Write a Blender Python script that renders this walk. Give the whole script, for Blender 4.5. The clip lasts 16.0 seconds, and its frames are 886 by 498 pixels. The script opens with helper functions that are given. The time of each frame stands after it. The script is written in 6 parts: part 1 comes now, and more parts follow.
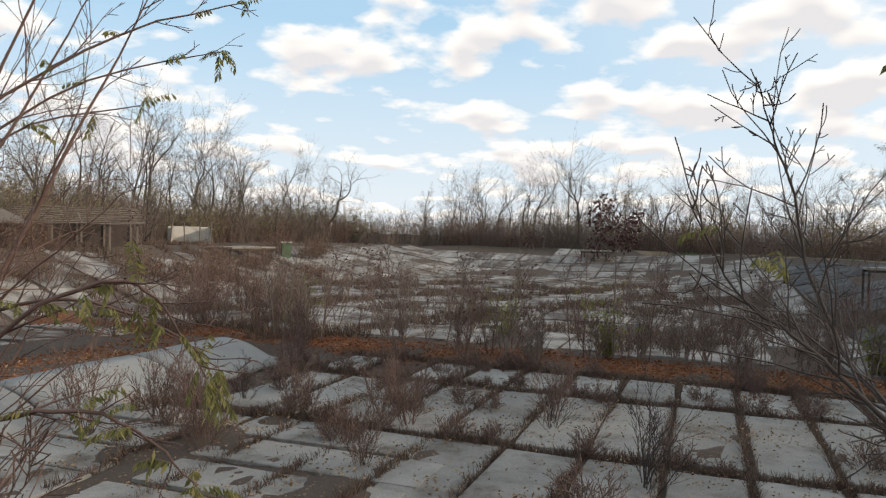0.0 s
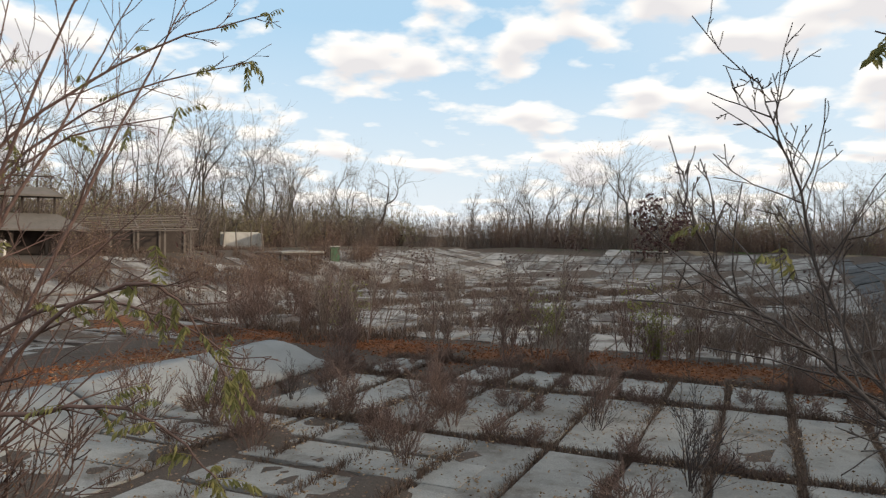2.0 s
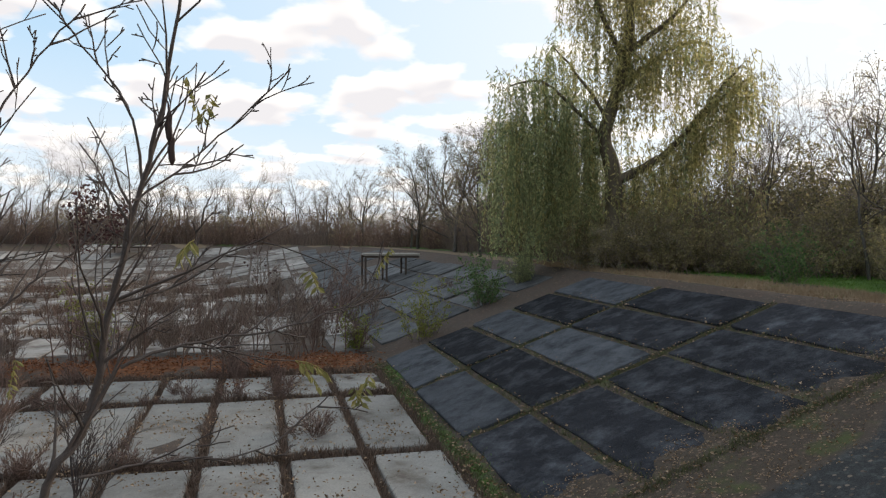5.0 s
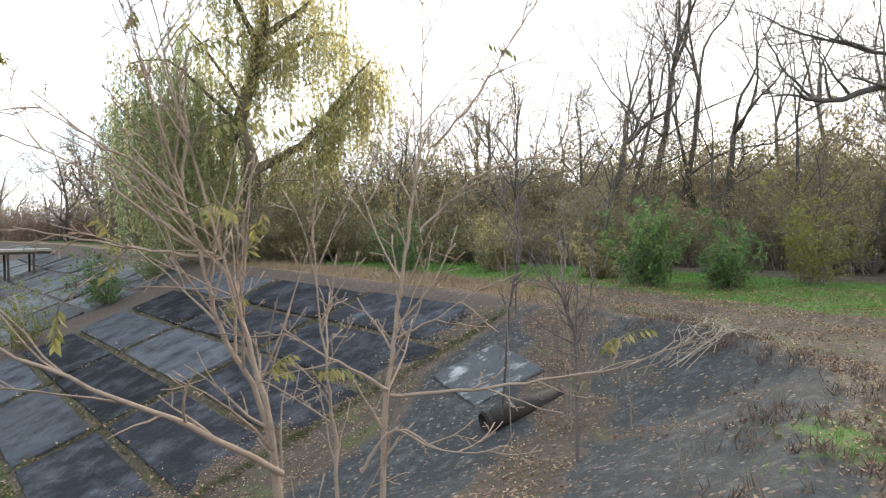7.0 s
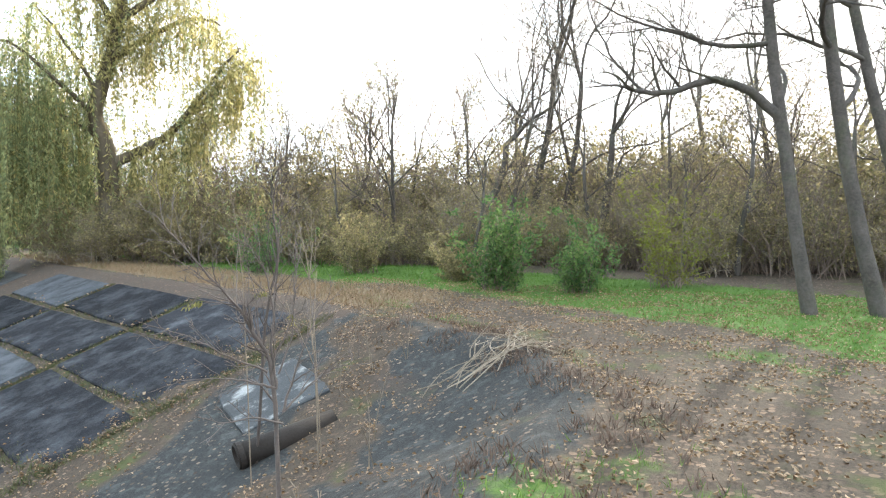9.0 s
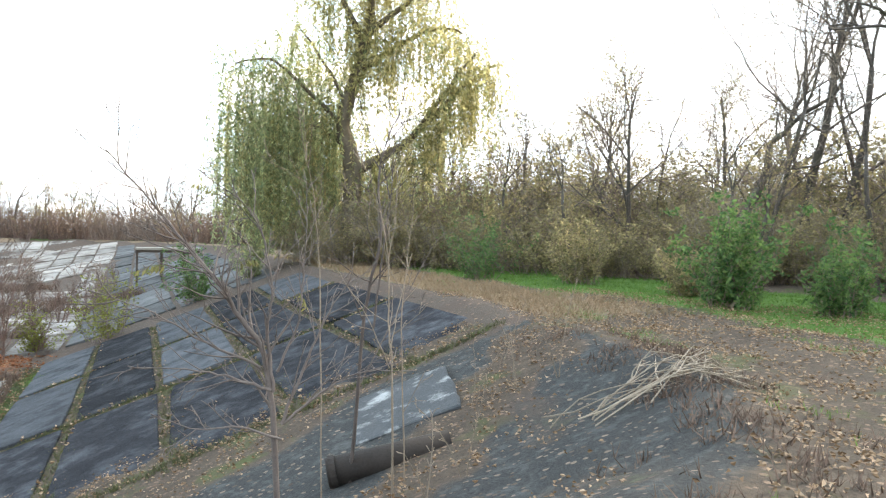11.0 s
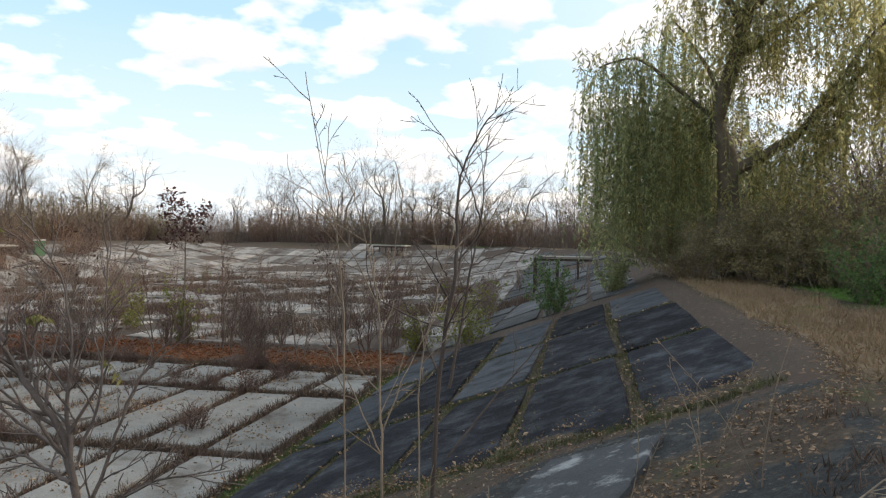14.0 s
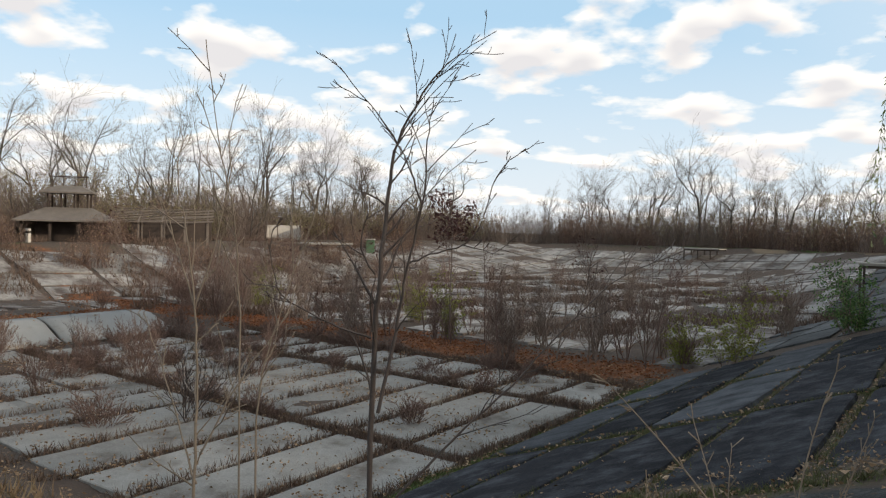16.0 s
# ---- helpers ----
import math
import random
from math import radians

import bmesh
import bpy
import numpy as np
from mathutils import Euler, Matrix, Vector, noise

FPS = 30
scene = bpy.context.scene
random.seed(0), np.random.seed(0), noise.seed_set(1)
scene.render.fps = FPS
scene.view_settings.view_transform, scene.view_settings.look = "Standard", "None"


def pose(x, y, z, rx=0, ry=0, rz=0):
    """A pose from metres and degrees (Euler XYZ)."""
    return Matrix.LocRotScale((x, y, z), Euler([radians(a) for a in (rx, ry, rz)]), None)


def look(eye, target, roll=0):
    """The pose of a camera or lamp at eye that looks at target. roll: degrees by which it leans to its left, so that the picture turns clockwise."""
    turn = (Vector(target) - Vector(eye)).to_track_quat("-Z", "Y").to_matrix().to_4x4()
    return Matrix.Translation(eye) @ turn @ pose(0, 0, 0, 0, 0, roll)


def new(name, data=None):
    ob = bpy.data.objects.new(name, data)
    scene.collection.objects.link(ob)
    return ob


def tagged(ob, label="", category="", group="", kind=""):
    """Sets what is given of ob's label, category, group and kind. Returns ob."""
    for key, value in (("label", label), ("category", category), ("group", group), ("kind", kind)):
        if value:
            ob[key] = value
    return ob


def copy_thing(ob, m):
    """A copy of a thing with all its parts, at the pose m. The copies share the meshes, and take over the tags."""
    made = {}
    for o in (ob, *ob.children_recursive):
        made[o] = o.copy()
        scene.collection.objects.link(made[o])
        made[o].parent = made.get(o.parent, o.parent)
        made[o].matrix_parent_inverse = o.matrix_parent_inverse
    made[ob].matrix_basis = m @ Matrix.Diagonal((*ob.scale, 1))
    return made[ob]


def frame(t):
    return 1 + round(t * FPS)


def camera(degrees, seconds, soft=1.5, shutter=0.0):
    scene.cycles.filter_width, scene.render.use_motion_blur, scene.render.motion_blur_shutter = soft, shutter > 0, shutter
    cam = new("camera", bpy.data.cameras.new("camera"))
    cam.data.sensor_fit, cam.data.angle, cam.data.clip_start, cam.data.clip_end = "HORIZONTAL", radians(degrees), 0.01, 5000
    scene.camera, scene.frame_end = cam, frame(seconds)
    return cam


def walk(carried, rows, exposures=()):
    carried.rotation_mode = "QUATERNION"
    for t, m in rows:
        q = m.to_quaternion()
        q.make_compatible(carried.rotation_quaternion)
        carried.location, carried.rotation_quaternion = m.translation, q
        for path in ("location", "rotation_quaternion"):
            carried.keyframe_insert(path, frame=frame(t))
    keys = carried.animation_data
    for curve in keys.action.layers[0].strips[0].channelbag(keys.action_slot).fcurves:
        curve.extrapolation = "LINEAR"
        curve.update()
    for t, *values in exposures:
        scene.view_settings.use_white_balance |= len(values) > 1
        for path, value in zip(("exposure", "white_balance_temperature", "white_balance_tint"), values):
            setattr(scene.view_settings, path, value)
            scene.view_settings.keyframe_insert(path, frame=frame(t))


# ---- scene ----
cam = camera(62.84, 16.0, soft=1.2, shutter=0.1)
PATH = [
    (0.0, pose(0.000, 0.000, 4.692) @ pose(0, 0, 0, 0, 0, 0.00) @ pose(0, 0, 0, 88.91) @ pose(0, 0, 0, 0, 0, 1.48)),
    (0.5, pose(0.009, -0.025, 4.701) @ pose(0, 0, 0, 0, 0, 5.73) @ pose(0, 0, 0, 88.86) @ pose(0, 0, 0, 0, 0, 1.36)),
    (1.0, pose(0.013, -0.048, 4.693) @ pose(0, 0, 0, 0, 0, 8.00) @ pose(0, 0, 0, 88.86) @ pose(0, 0, 0, 0, 0, 1.28)),
    (1.5, pose(0.059, -0.055, 4.694) @ pose(0, 0, 0, 0, 0, 7.42) @ pose(0, 0, 0, 88.93) @ pose(0, 0, 0, 0, 0, 1.05)),
    (2.0, pose(0.184, -0.072, 4.688) @ pose(0, 0, 0, 0, 0, 3.84) @ pose(0, 0, 0, 89.05) @ pose(0, 0, 0, 0, 0, 0.77)),
    (2.5, pose(0.432, -0.110, 4.698) @ pose(0, 0, 0, 0, 0, -5.95) @ pose(0, 0, 0, 89.05) @ pose(0, 0, 0, 0, 0, 0.25)),
    (3.0, pose(0.767, -0.116, 4.697) @ pose(0, 0, 0, 0, 0, -18.28) @ pose(0, 0, 0, 88.93) @ pose(0, 0, 0, 0, 0, -0.12)),
    (3.5, pose(1.236, -0.103, 4.679) @ pose(0, 0, 0, 0, 0, -25.07) @ pose(0, 0, 0, 88.78) @ pose(0, 0, 0, 0, 0, -0.46)),
    (3.7, pose(1.529, -0.115, 4.670) @ pose(0, 0, 0, 0, 0, -27.35) @ pose(0, 0, 0, 88.78) @ pose(0, 0, 0, 0, 0, -0.57)),
    (5.8, pose(2.812, -0.972, 4.745) @ pose(0, 0, 0, 0, 0, -38.17) @ pose(0, 0, 0, 88.67) @ pose(0, 0, 0, 0, 0, 0.09)),
    (6.0, pose(3.176, -1.127, 4.748) @ pose(0, 0, 0, 0, 0, -40.41) @ pose(0, 0, 0, 88.53) @ pose(0, 0, 0, 0, 0, -0.26)),
    (6.5, pose(3.921, -1.408, 4.806) @ pose(0, 0, 0, 0, 0, -51.99) @ pose(0, 0, 0, 88.07) @ pose(0, 0, 0, 0, 0, -0.61)),
    (7.0, pose(4.458, -1.693, 4.845) @ pose(0, 0, 0, 0, 0, -57.67) @ pose(0, 0, 0, 87.87) @ pose(0, 0, 0, 0, 0, -0.44)),
    (7.5, pose(4.908, -2.008, 4.876) @ pose(0, 0, 0, 0, 0, -59.89) @ pose(0, 0, 0, 87.71) @ pose(0, 0, 0, 0, 0, -0.40)),
    (8.0, pose(5.409, -2.342, 4.910) @ pose(0, 0, 0, 0, 0, -64.93) @ pose(0, 0, 0, 87.54) @ pose(0, 0, 0, 0, 0, -0.44)),
    (8.2, pose(5.651, -2.463, 4.906) @ pose(0, 0, 0, 0, 0, -66.24) @ pose(0, 0, 0, 87.53) @ pose(0, 0, 0, 0, 0, -0.24)),
    (10.3, pose(8.123, -2.834, 4.547) @ pose(0, 0, 0, 0, 0, -53.36) @ pose(0, 0, 0, 88.80) @ pose(0, 0, 0, 0, 0, 0.65)),
    (10.5, pose(8.371, -2.828, 4.494) @ pose(0, 0, 0, 0, 0, -51.57) @ pose(0, 0, 0, 88.94) @ pose(0, 0, 0, 0, 0, 0.84)),
    (11.0, pose(8.909, -2.837, 4.445) @ pose(0, 0, 0, 0, 0, -42.56) @ pose(0, 0, 0, 89.09) @ pose(0, 0, 0, 0, 0, 1.22)),
    (11.5, pose(9.424, -2.852, 4.470) @ pose(0, 0, 0, 0, 0, -32.73) @ pose(0, 0, 0, 89.00) @ pose(0, 0, 0, 0, 0, 1.09)),
    (12.0, pose(9.958, -2.850, 4.502) @ pose(0, 0, 0, 0, 0, -24.72) @ pose(0, 0, 0, 89.00) @ pose(0, 0, 0, 0, 0, 0.83)),
    (12.5, pose(10.462, -2.861, 4.555) @ pose(0, 0, 0, 0, 0, -19.17) @ pose(0, 0, 0, 89.02) @ pose(0, 0, 0, 0, 0, 0.78)),
    (13.0, pose(11.042, -2.756, 4.594) @ pose(0, 0, 0, 0, 0, -16.65) @ pose(0, 0, 0, 89.05) @ pose(0, 0, 0, 0, 0, 0.78)),
    (13.5, pose(11.633, -2.596, 4.613) @ pose(0, 0, 0, 0, 0, -14.97) @ pose(0, 0, 0, 89.05) @ pose(0, 0, 0, 0, 0, 0.92)),
    (14.0, pose(12.174, -2.540, 4.681) @ pose(0, 0, 0, 0, 0, -8.88) @ pose(0, 0, 0, 88.90) @ pose(0, 0, 0, 0, 0, 0.92)),
    (14.5, pose(12.675, -2.550, 4.764) @ pose(0, 0, 0, 0, 0, -3.38) @ pose(0, 0, 0, 88.71) @ pose(0, 0, 0, 0, 0, 0.78)),
    (15.0, pose(13.323, -2.094, 4.727) @ pose(0, 0, 0, 0, 0, 4.41) @ pose(0, 0, 0, 88.69) @ pose(0, 0, 0, 0, 0, 0.78)),
    (15.5, pose(14.011, -1.657, 4.658) @ pose(0, 0, 0, 0, 0, 11.08) @ pose(0, 0, 0, 88.69) @ pose(0, 0, 0, 0, 0, 0.96)),
    (16.0, pose(14.581, -1.351, 4.650) @ pose(0, 0, 0, 0, 0, 16.37) @ pose(0, 0, 0, 88.59) @ pose(0, 0, 0, 0, 0, 1.25)),
]
EXPO = [(0.0, 0.1, 6850, 9), (2.5, 0.1, 6850, 9), (3.5, 0.1, 6800, 10), (5.8, 0.5, 6800, 10), (6.5, 1.05, 6800, 10), (7.0, 1.5, 6800, 10), (8.2, 1.92, 6700, 8), (10.3, 2.05, 6700, 6), (11.5, 1.7, 6700, 7), (12.5, 0.97, 6850, 9), (13.5, 0.56, 6850, 9), (15.0, 0.15, 6850, 9), (16.0, 0.1, 6850, 9)]
walk(cam, PATH, EXPO)

# ---------------------------------------------------------------- world, sun
SUN_AZ = radians(95)      # from +y towards +x
SUN_EL = radians(17)
world = bpy.data.worlds.new("world")
scene.world = world
world.use_nodes = True


def wire_world():
    nt = world.node_tree
    nt.nodes.clear()
    n = nt.nodes.new
    out, bg, sky = n("ShaderNodeOutputWorld"), n("ShaderNodeBackground"), n("ShaderNodeTexSky")
    sky.sky_type, sky.sun_disc = "NISHITA", False
    sky.sun_elevation, sky.sun_rotation = SUN_EL, SUN_AZ
    sky.air_density, sky.dust_density, sky.ozone_density = 1.0, 2.2, 2.0
    tc, sep = n("ShaderNodeTexCoord"), n("ShaderNodeSeparateXYZ")
    nt.links.new(tc.outputs["Generated"], sep.inputs[0])
    # clouds on a flat deck overhead
    den = n("ShaderNodeMath"); den.operation = "ADD"; den.inputs[1].default_value = 0.24
    zc = n("ShaderNodeMath"); zc.operation = "MAXIMUM"; zc.inputs[1].default_value = 0.0
    nt.links.new(sep.outputs["Z"], zc.inputs[0])
    nt.links.new(zc.outputs[0], den.inputs[0])
    dx, dy = n("ShaderNodeMath"), n("ShaderNodeMath")
    dx.operation = dy.operation = "DIVIDE"
    nt.links.new(sep.outputs["X"], dx.inputs[0]); nt.links.new(den.outputs[0], dx.inputs[1])
    nt.links.new(sep.outputs["Y"], dy.inputs[0]); nt.links.new(den.outputs[0], dy.inputs[1])
    comb = n("ShaderNodeCombineXYZ")
    nt.links.new(dx.outputs[0], comb.inputs[0]); nt.links.new(dy.outputs[0], comb.inputs[1])
    comb.inputs[2].default_value = 3.7
    noi = n("ShaderNodeTexNoise")
    noi.inputs["Scale"].default_value, noi.inputs["Detail"].default_value, noi.inputs["Roughness"].default_value = 4.7, 6, 0.46
    nt.links.new(comb.outputs[0], noi.inputs["Vector"])
    ramp = n("ShaderNodeValToRGB")
    ramp.color_ramp.elements[0].position, ramp.color_ramp.elements[1].position = 0.485, 0.585
    nt.links.new(noi.outputs["Fac"], ramp.inputs[0])
    # grey bellies: where the cloud goes on above
    up = n("ShaderNodeVectorMath"); up.operation = "SCALE"; up.inputs["Scale"].default_value = 0.965
    nt.links.new(comb.outputs[0], up.inputs[0])
    fix = n("ShaderNodeVectorMath"); fix.operation = "ADD"; fix.inputs[1].default_value = (0, 0, 3.7 * 0.035)
    nt.links.new(up.outputs[0], fix.inputs[0])
    noi2 = n("ShaderNodeTexNoise")
    noi2.inputs["Scale"].default_value, noi2.inputs["Detail"].default_value, noi2.inputs["Roughness"].default_value = 4.7, 2, 0.4
    nt.links.new(fix.outputs[0], noi2.inputs["Vector"])
    shade = n("ShaderNodeValToRGB")
    shade.color_ramp.elements[0].position, shade.color_ramp.elements[1].position = 0.52, 0.66
    shade.color_ramp.elements[0].color = (1, 1, 1, 1)
    shade.color_ramp.elements[1].color = (0.74, 0.75, 0.80, 1)
    nt.links.new(noi2.outputs["Fac"], shade.inputs[0])
    cloud = n("ShaderNodeMix"); cloud.data_type = "RGBA"; cloud.blend_type = "MULTIPLY"; cloud.inputs["Factor"].default_value = 1.0
    cloud.inputs["A"].default_value = (CLOUD, CLOUD * 0.985, CLOUD * 0.98, 1)
    nt.links.new(shade.outputs[0], cloud.inputs["B"])
    mix = n("ShaderNodeMix"); mix.data_type = "RGBA"
    nt.links.new(ramp.outputs[0], mix.inputs["Factor"])
    nt.links.new(cloud.outputs["Result"], mix.inputs["B"])
    # thin white veil low down and towards the sun
    dot = n("ShaderNodeVectorMath"); dot.operation = "DOT_PRODUCT"
    dot.inputs[1].default_value = (math.sin(SUN_AZ), math.cos(SUN_AZ), 0)
    nt.links.new(tc.outputs["Generated"], dot.inputs[0])
    veil = n("ShaderNodeMapRange"); veil.inputs[1].default_value, veil.inputs[2].default_value, veil.inputs[3].default_value, veil.inputs[4].default_value = -0.15, 0.75, 0.0, 0.8
    nt.links.new(dot.outputs["Value"], veil.inputs[0])
    low = n("ShaderNodeMapRange"); low.inputs[1].default_value, low.inputs[2].default_value, low.inputs[3].default_value, low.inputs[4].default_value = 0.0, 0.28, 0.8, 0.05
    nt.links.new(sep.outputs["Z"], low.inputs[0])
    both = n("ShaderNodeMath"); both.operation = "MAXIMUM"
    nt.links.new(veil.outputs[0], both.inputs[0]); nt.links.new(low.outputs[0], both.inputs[1])
    thin = n("ShaderNodeMix"); thin.data_type = "RGBA"
    thin.inputs["B"].default_value = (CLOUD * 0.86, CLOUD * 0.89, CLOUD * 0.94, 1)
    nt.links.new(both.outputs[0], thin.inputs["Factor"])
    lift = n("ShaderNodeMix"); lift.data_type = "RGBA"; lift.inputs["Factor"].default_value = 0.72
    lift.inputs["B"].default_value = (CLOUD * 0.46, CLOUD * 0.745, CLOUD * 1.03, 1)
    nt.links.new(sky.outputs[0], lift.inputs["A"])
    nt.links.new(lift.outputs["Result"], thin.inputs["A"])
    nt.links.new(thin.outputs["Result"], mix.inputs["A"])
    nt.links.new(mix.outputs["Result"], bg.inputs["Color"])
    bg.inputs["Strength"].default_value = SKY
    nt.links.new(bg.outputs[0], out.inputs[0])


CLOUD, SKY = 8.2, 0.125
wire_world()
sun_data = bpy.data.lights.new("sun", "SUN")
sun_data.energy, sun_data.angle, sun_data.color = 2.8, radians(2.5), (1.0, 0.9, 0.76)
sun = new("sun", sun_data)
sun.matrix_world = look((60 * math.sin(SUN_AZ), 60 * math.cos(SUN_AZ), 60 * math.tan(SUN_EL)), (0, 0, 0))


# ---------------------------------------------------------------- materials
def make_mat(name, base, rough=0.9, var=0.25, scale=3.0, fine=40.0, bump=0.25, second=None, mask=(0.5, 0.65), mscale=0.8, island=0.0, obj=0.0, spec=0.25, trans=0.0, hue=None):
    """Grain and blotches over a base colour; second: a colour laid in patches; island, obj: change from piece to piece."""
    m = bpy.data.materials.new(name)
    m.use_nodes = True
    nt = m.node_tree
    n, L = nt.nodes.new, nt.links.new
    b = nt.nodes["Principled BSDF"]
    b.inputs["Roughness"].default_value = rough
    b.inputs["Specular IOR Level"].default_value = spec
    geo = n("ShaderNodeNewGeometry")
    big, small = n("ShaderNodeTexNoise"), n("ShaderNodeTexNoise")
    for t, s in ((big, scale), (small, fine)):
        t.inputs["Scale"].default_value, t.inputs["Detail"].default_value, t.inputs["Roughness"].default_value = s, 6, 0.65
        L(geo.outputs["Position"], t.inputs["Vector"])
    add = n("ShaderNodeMath"); add.operation = "ADD"
    L(big.outputs["Fac"], add.inputs[0]); L(small.outputs["Fac"], add.inputs[1])
    mr = n("ShaderNodeMapRange")
    mr.inputs[1].default_value, mr.inputs[2].default_value = 0.6, 1.4
    mr.inputs[3].default_value, mr.inputs[4].default_value = 1 - var, 1 + var
    L(add.outputs[0], mr.inputs[0])
    col = n("ShaderNodeRGB"); col.outputs[0].default_value = (*base, 1)
    cur = col.outputs[0]
    if hue:
        hm = n("ShaderNodeMix"); hm.data_type = "RGBA"
        L(cur, hm.inputs["A"]); hm.inputs["B"].default_value = (*hue, 1)
        L(geo.outputs["Random Per Island"], hm.inputs["Factor"])
        cur = hm.outputs["Result"]
    if second:
        pt = n("ShaderNodeTexNoise")
        pt.inputs["Scale"].default_value, pt.inputs["Detail"].default_value, pt.inputs["Roughness"].default_value = mscale, 8, 0.7
        L(geo.outputs["Position"], pt.inputs["Vector"])
        pm = n("ShaderNodeMapRange"); pm.inputs[1].default_value, pm.inputs[2].default_value = mask
        L(pt.outputs["Fac"], pm.inputs[0])
        mx = n("ShaderNodeMix"); mx.data_type = "RGBA"
        L(pm.outputs[0], mx.inputs["Factor"]); L(cur, mx.inputs["A"]); mx.inputs["B"].default_value = (*second, 1)
        cur = mx.outputs["Result"]
    val = mr.outputs[0]
    for amount, src in ((island, geo.outputs["Random Per Island"]), (obj, None)):
        if amount:
            if src is None:
                src = n("ShaderNodeObjectInfo").outputs["Random"]
            r = n("ShaderNodeMapRange")
            r.inputs[3].default_value, r.inputs[4].default_value = 1 - amount, 1 + amount
            L(src, r.inputs[0])
            mu = n("ShaderNodeMath"); mu.operation = "MULTIPLY"
            L(val, mu.inputs[0]); L(r.outputs[0], mu.inputs[1])
            val = mu.outputs[0]
    vm = n("ShaderNodeVectorMath"); vm.operation = "SCALE"
    L(cur, vm.inputs[0]); L(val, vm.inputs["Scale"])
    L(vm.outputs[0], b.inputs["Base Color"])
    if bump:
        bp = n("ShaderNodeBump"); bp.inputs["Strength"].default_value, bp.inputs["Distance"].default_value = bump, 0.02
        L(small.outputs["Fac"], bp.inputs["Height"]); L(bp.outputs[0], b.inputs["Normal"])
    if trans:
        out = nt.nodes["Material Output"]
        tr, ms = n("ShaderNodeBsdfTranslucent"), n("ShaderNodeMixShader")
        L(vm.outputs[0], tr.inputs["Color"])
        ms.inputs[0].default_value = trans
        L(b.outputs[0], ms.inputs[1]); L(tr.outputs[0], ms.inputs[2]); L(ms.outputs[0], out.inputs["Surface"])
    return m


M_SLAB = make_mat("weathered_concrete", (0.255, 0.237, 0.213), 0.92, 0.4, 1.2, 30, 0.45, second=(0.095, 0.078, 0.064), mask=(0.49, 0.66), mscale=0.6, obj=0.2, island=0.1)
M_FARSLAB = make_mat("pale_concrete", (0.275, 0.252, 0.228), 0.92, 0.34, 0.7, 12, 0.3, second=(0.095, 0.072, 0.06), mask=(0.45, 0.59), mscale=0.34, obj=0.2, island=0.28)
M_LEDGE = make_mat("smooth_pale_concrete", (0.255, 0.245, 0.228), 0.9, 0.2, 0.8, 50, 0.2, second=(0.16, 0.14, 0.12), mask=(0.55, 0.75), mscale=0.9)
M_ASPH = make_mat("tarred_panel", (0.023, 0.023, 0.026), 0.96, 0.55, 1.6, 40, 0.9, second=(0.075, 0.077, 0.084), mask=(0.47, 0.72), mscale=1.5, obj=0.45, spec=0.05)
M_ASPHL = make_mat("worn_tarred_panel", (0.076, 0.079, 0.086), 0.96, 0.5, 1.6, 40, 0.7, second=(0.028, 0.029, 0.032), mask=(0.46, 0.70), mscale=1.3, obj=0.25, spec=0.05)
M_BANKSLAB = make_mat("grey_bank_concrete", (0.105, 0.105, 0.106), 0.95, 0.45, 1.2, 30, 0.5, second=(0.045, 0.044, 0.043), mask=(0.46, 0.66), mscale=0.8, island=0.3, spec=0.1)
M_PATCH = make_mat("lime_stained_concrete", (0.060, 0.062, 0.065), 0.9, 0.35, 2.0, 30, 0.5, second=(0.29, 0.29, 0.285), mask=(0.53, 0.66), mscale=2.2)
M_BARK = make_mat("grey_bark", (0.085, 0.073, 0.064), 0.95, 0.5, 3.5, 22, 1.0, second=(0.075, 0.078, 0.05), mask=(0.5, 0.72), mscale=1.2, island=0.15)
M_WBARK = make_mat("willow_bark", (0.125, 0.100, 0.070), 0.95, 0.4, 2.5, 18, 0.8)
M_TWIG = make_mat("brown_twig", (0.175, 0.130, 0.105), 0.9, 0.3, 6, 50, 0.0, island=0.3)
M_REDTWIG = make_mat("red_brown_twig", (0.14, 0.090, 0.072), 0.9, 0.3, 6, 50, 0.0, island=0.35)
M_PALETWIG = make_mat("dry_pale_stalk", (0.20, 0.155, 0.115), 0.85, 0.25, 6, 50, 0.0, island=0.25)
M_SAPBARK = make_mat("young_locust_bark", (0.082, 0.064, 0.056), 0.85, 0.3, 9, 90, 0.35, island=0.12)
M_WLEAF = make_mat("willow_leaf", (0.34, 0.32, 0.13), 0.7, 0.2, 1, 20, 0.0, island=0.3, trans=0.66, hue=(0.56, 0.49, 0.23))
M_WLEAFG = make_mat("green_willow_leaf", (0.26, 0.32, 0.17), 0.7, 0.2, 1, 20, 0.0, island=0.35, trans=0.7, hue=(0.42, 0.42, 0.21))
M_YLEAF = make_mat("yellow_green_leaf", (0.27, 0.26, 0.05), 0.7, 0.2, 1, 20, 0.0, island=0.3, trans=0.4, hue=(0.15, 0.17, 0.04))
M_GLEAF = make_mat("fresh_green_leaf", (0.075, 0.155, 0.055), 0.65, 0.2, 1, 20, 0.0, island=0.35, trans=0.5, hue=(0.14, 0.205, 0.065))
M_OLIVE = make_mat("olive_leaf", (0.22, 0.21, 0.105), 0.75, 0.2, 1, 20, 0.0, island=0.4, trans=0.6, hue=(0.31, 0.25, 0.13))
M_DULLGREEN = make_mat("dull_green_leaf", (0.070, 0.085, 0.042), 0.75, 0.2, 1, 20, 0.0, island=0.4, trans=0.35, hue=(0.125, 0.12, 0.06))
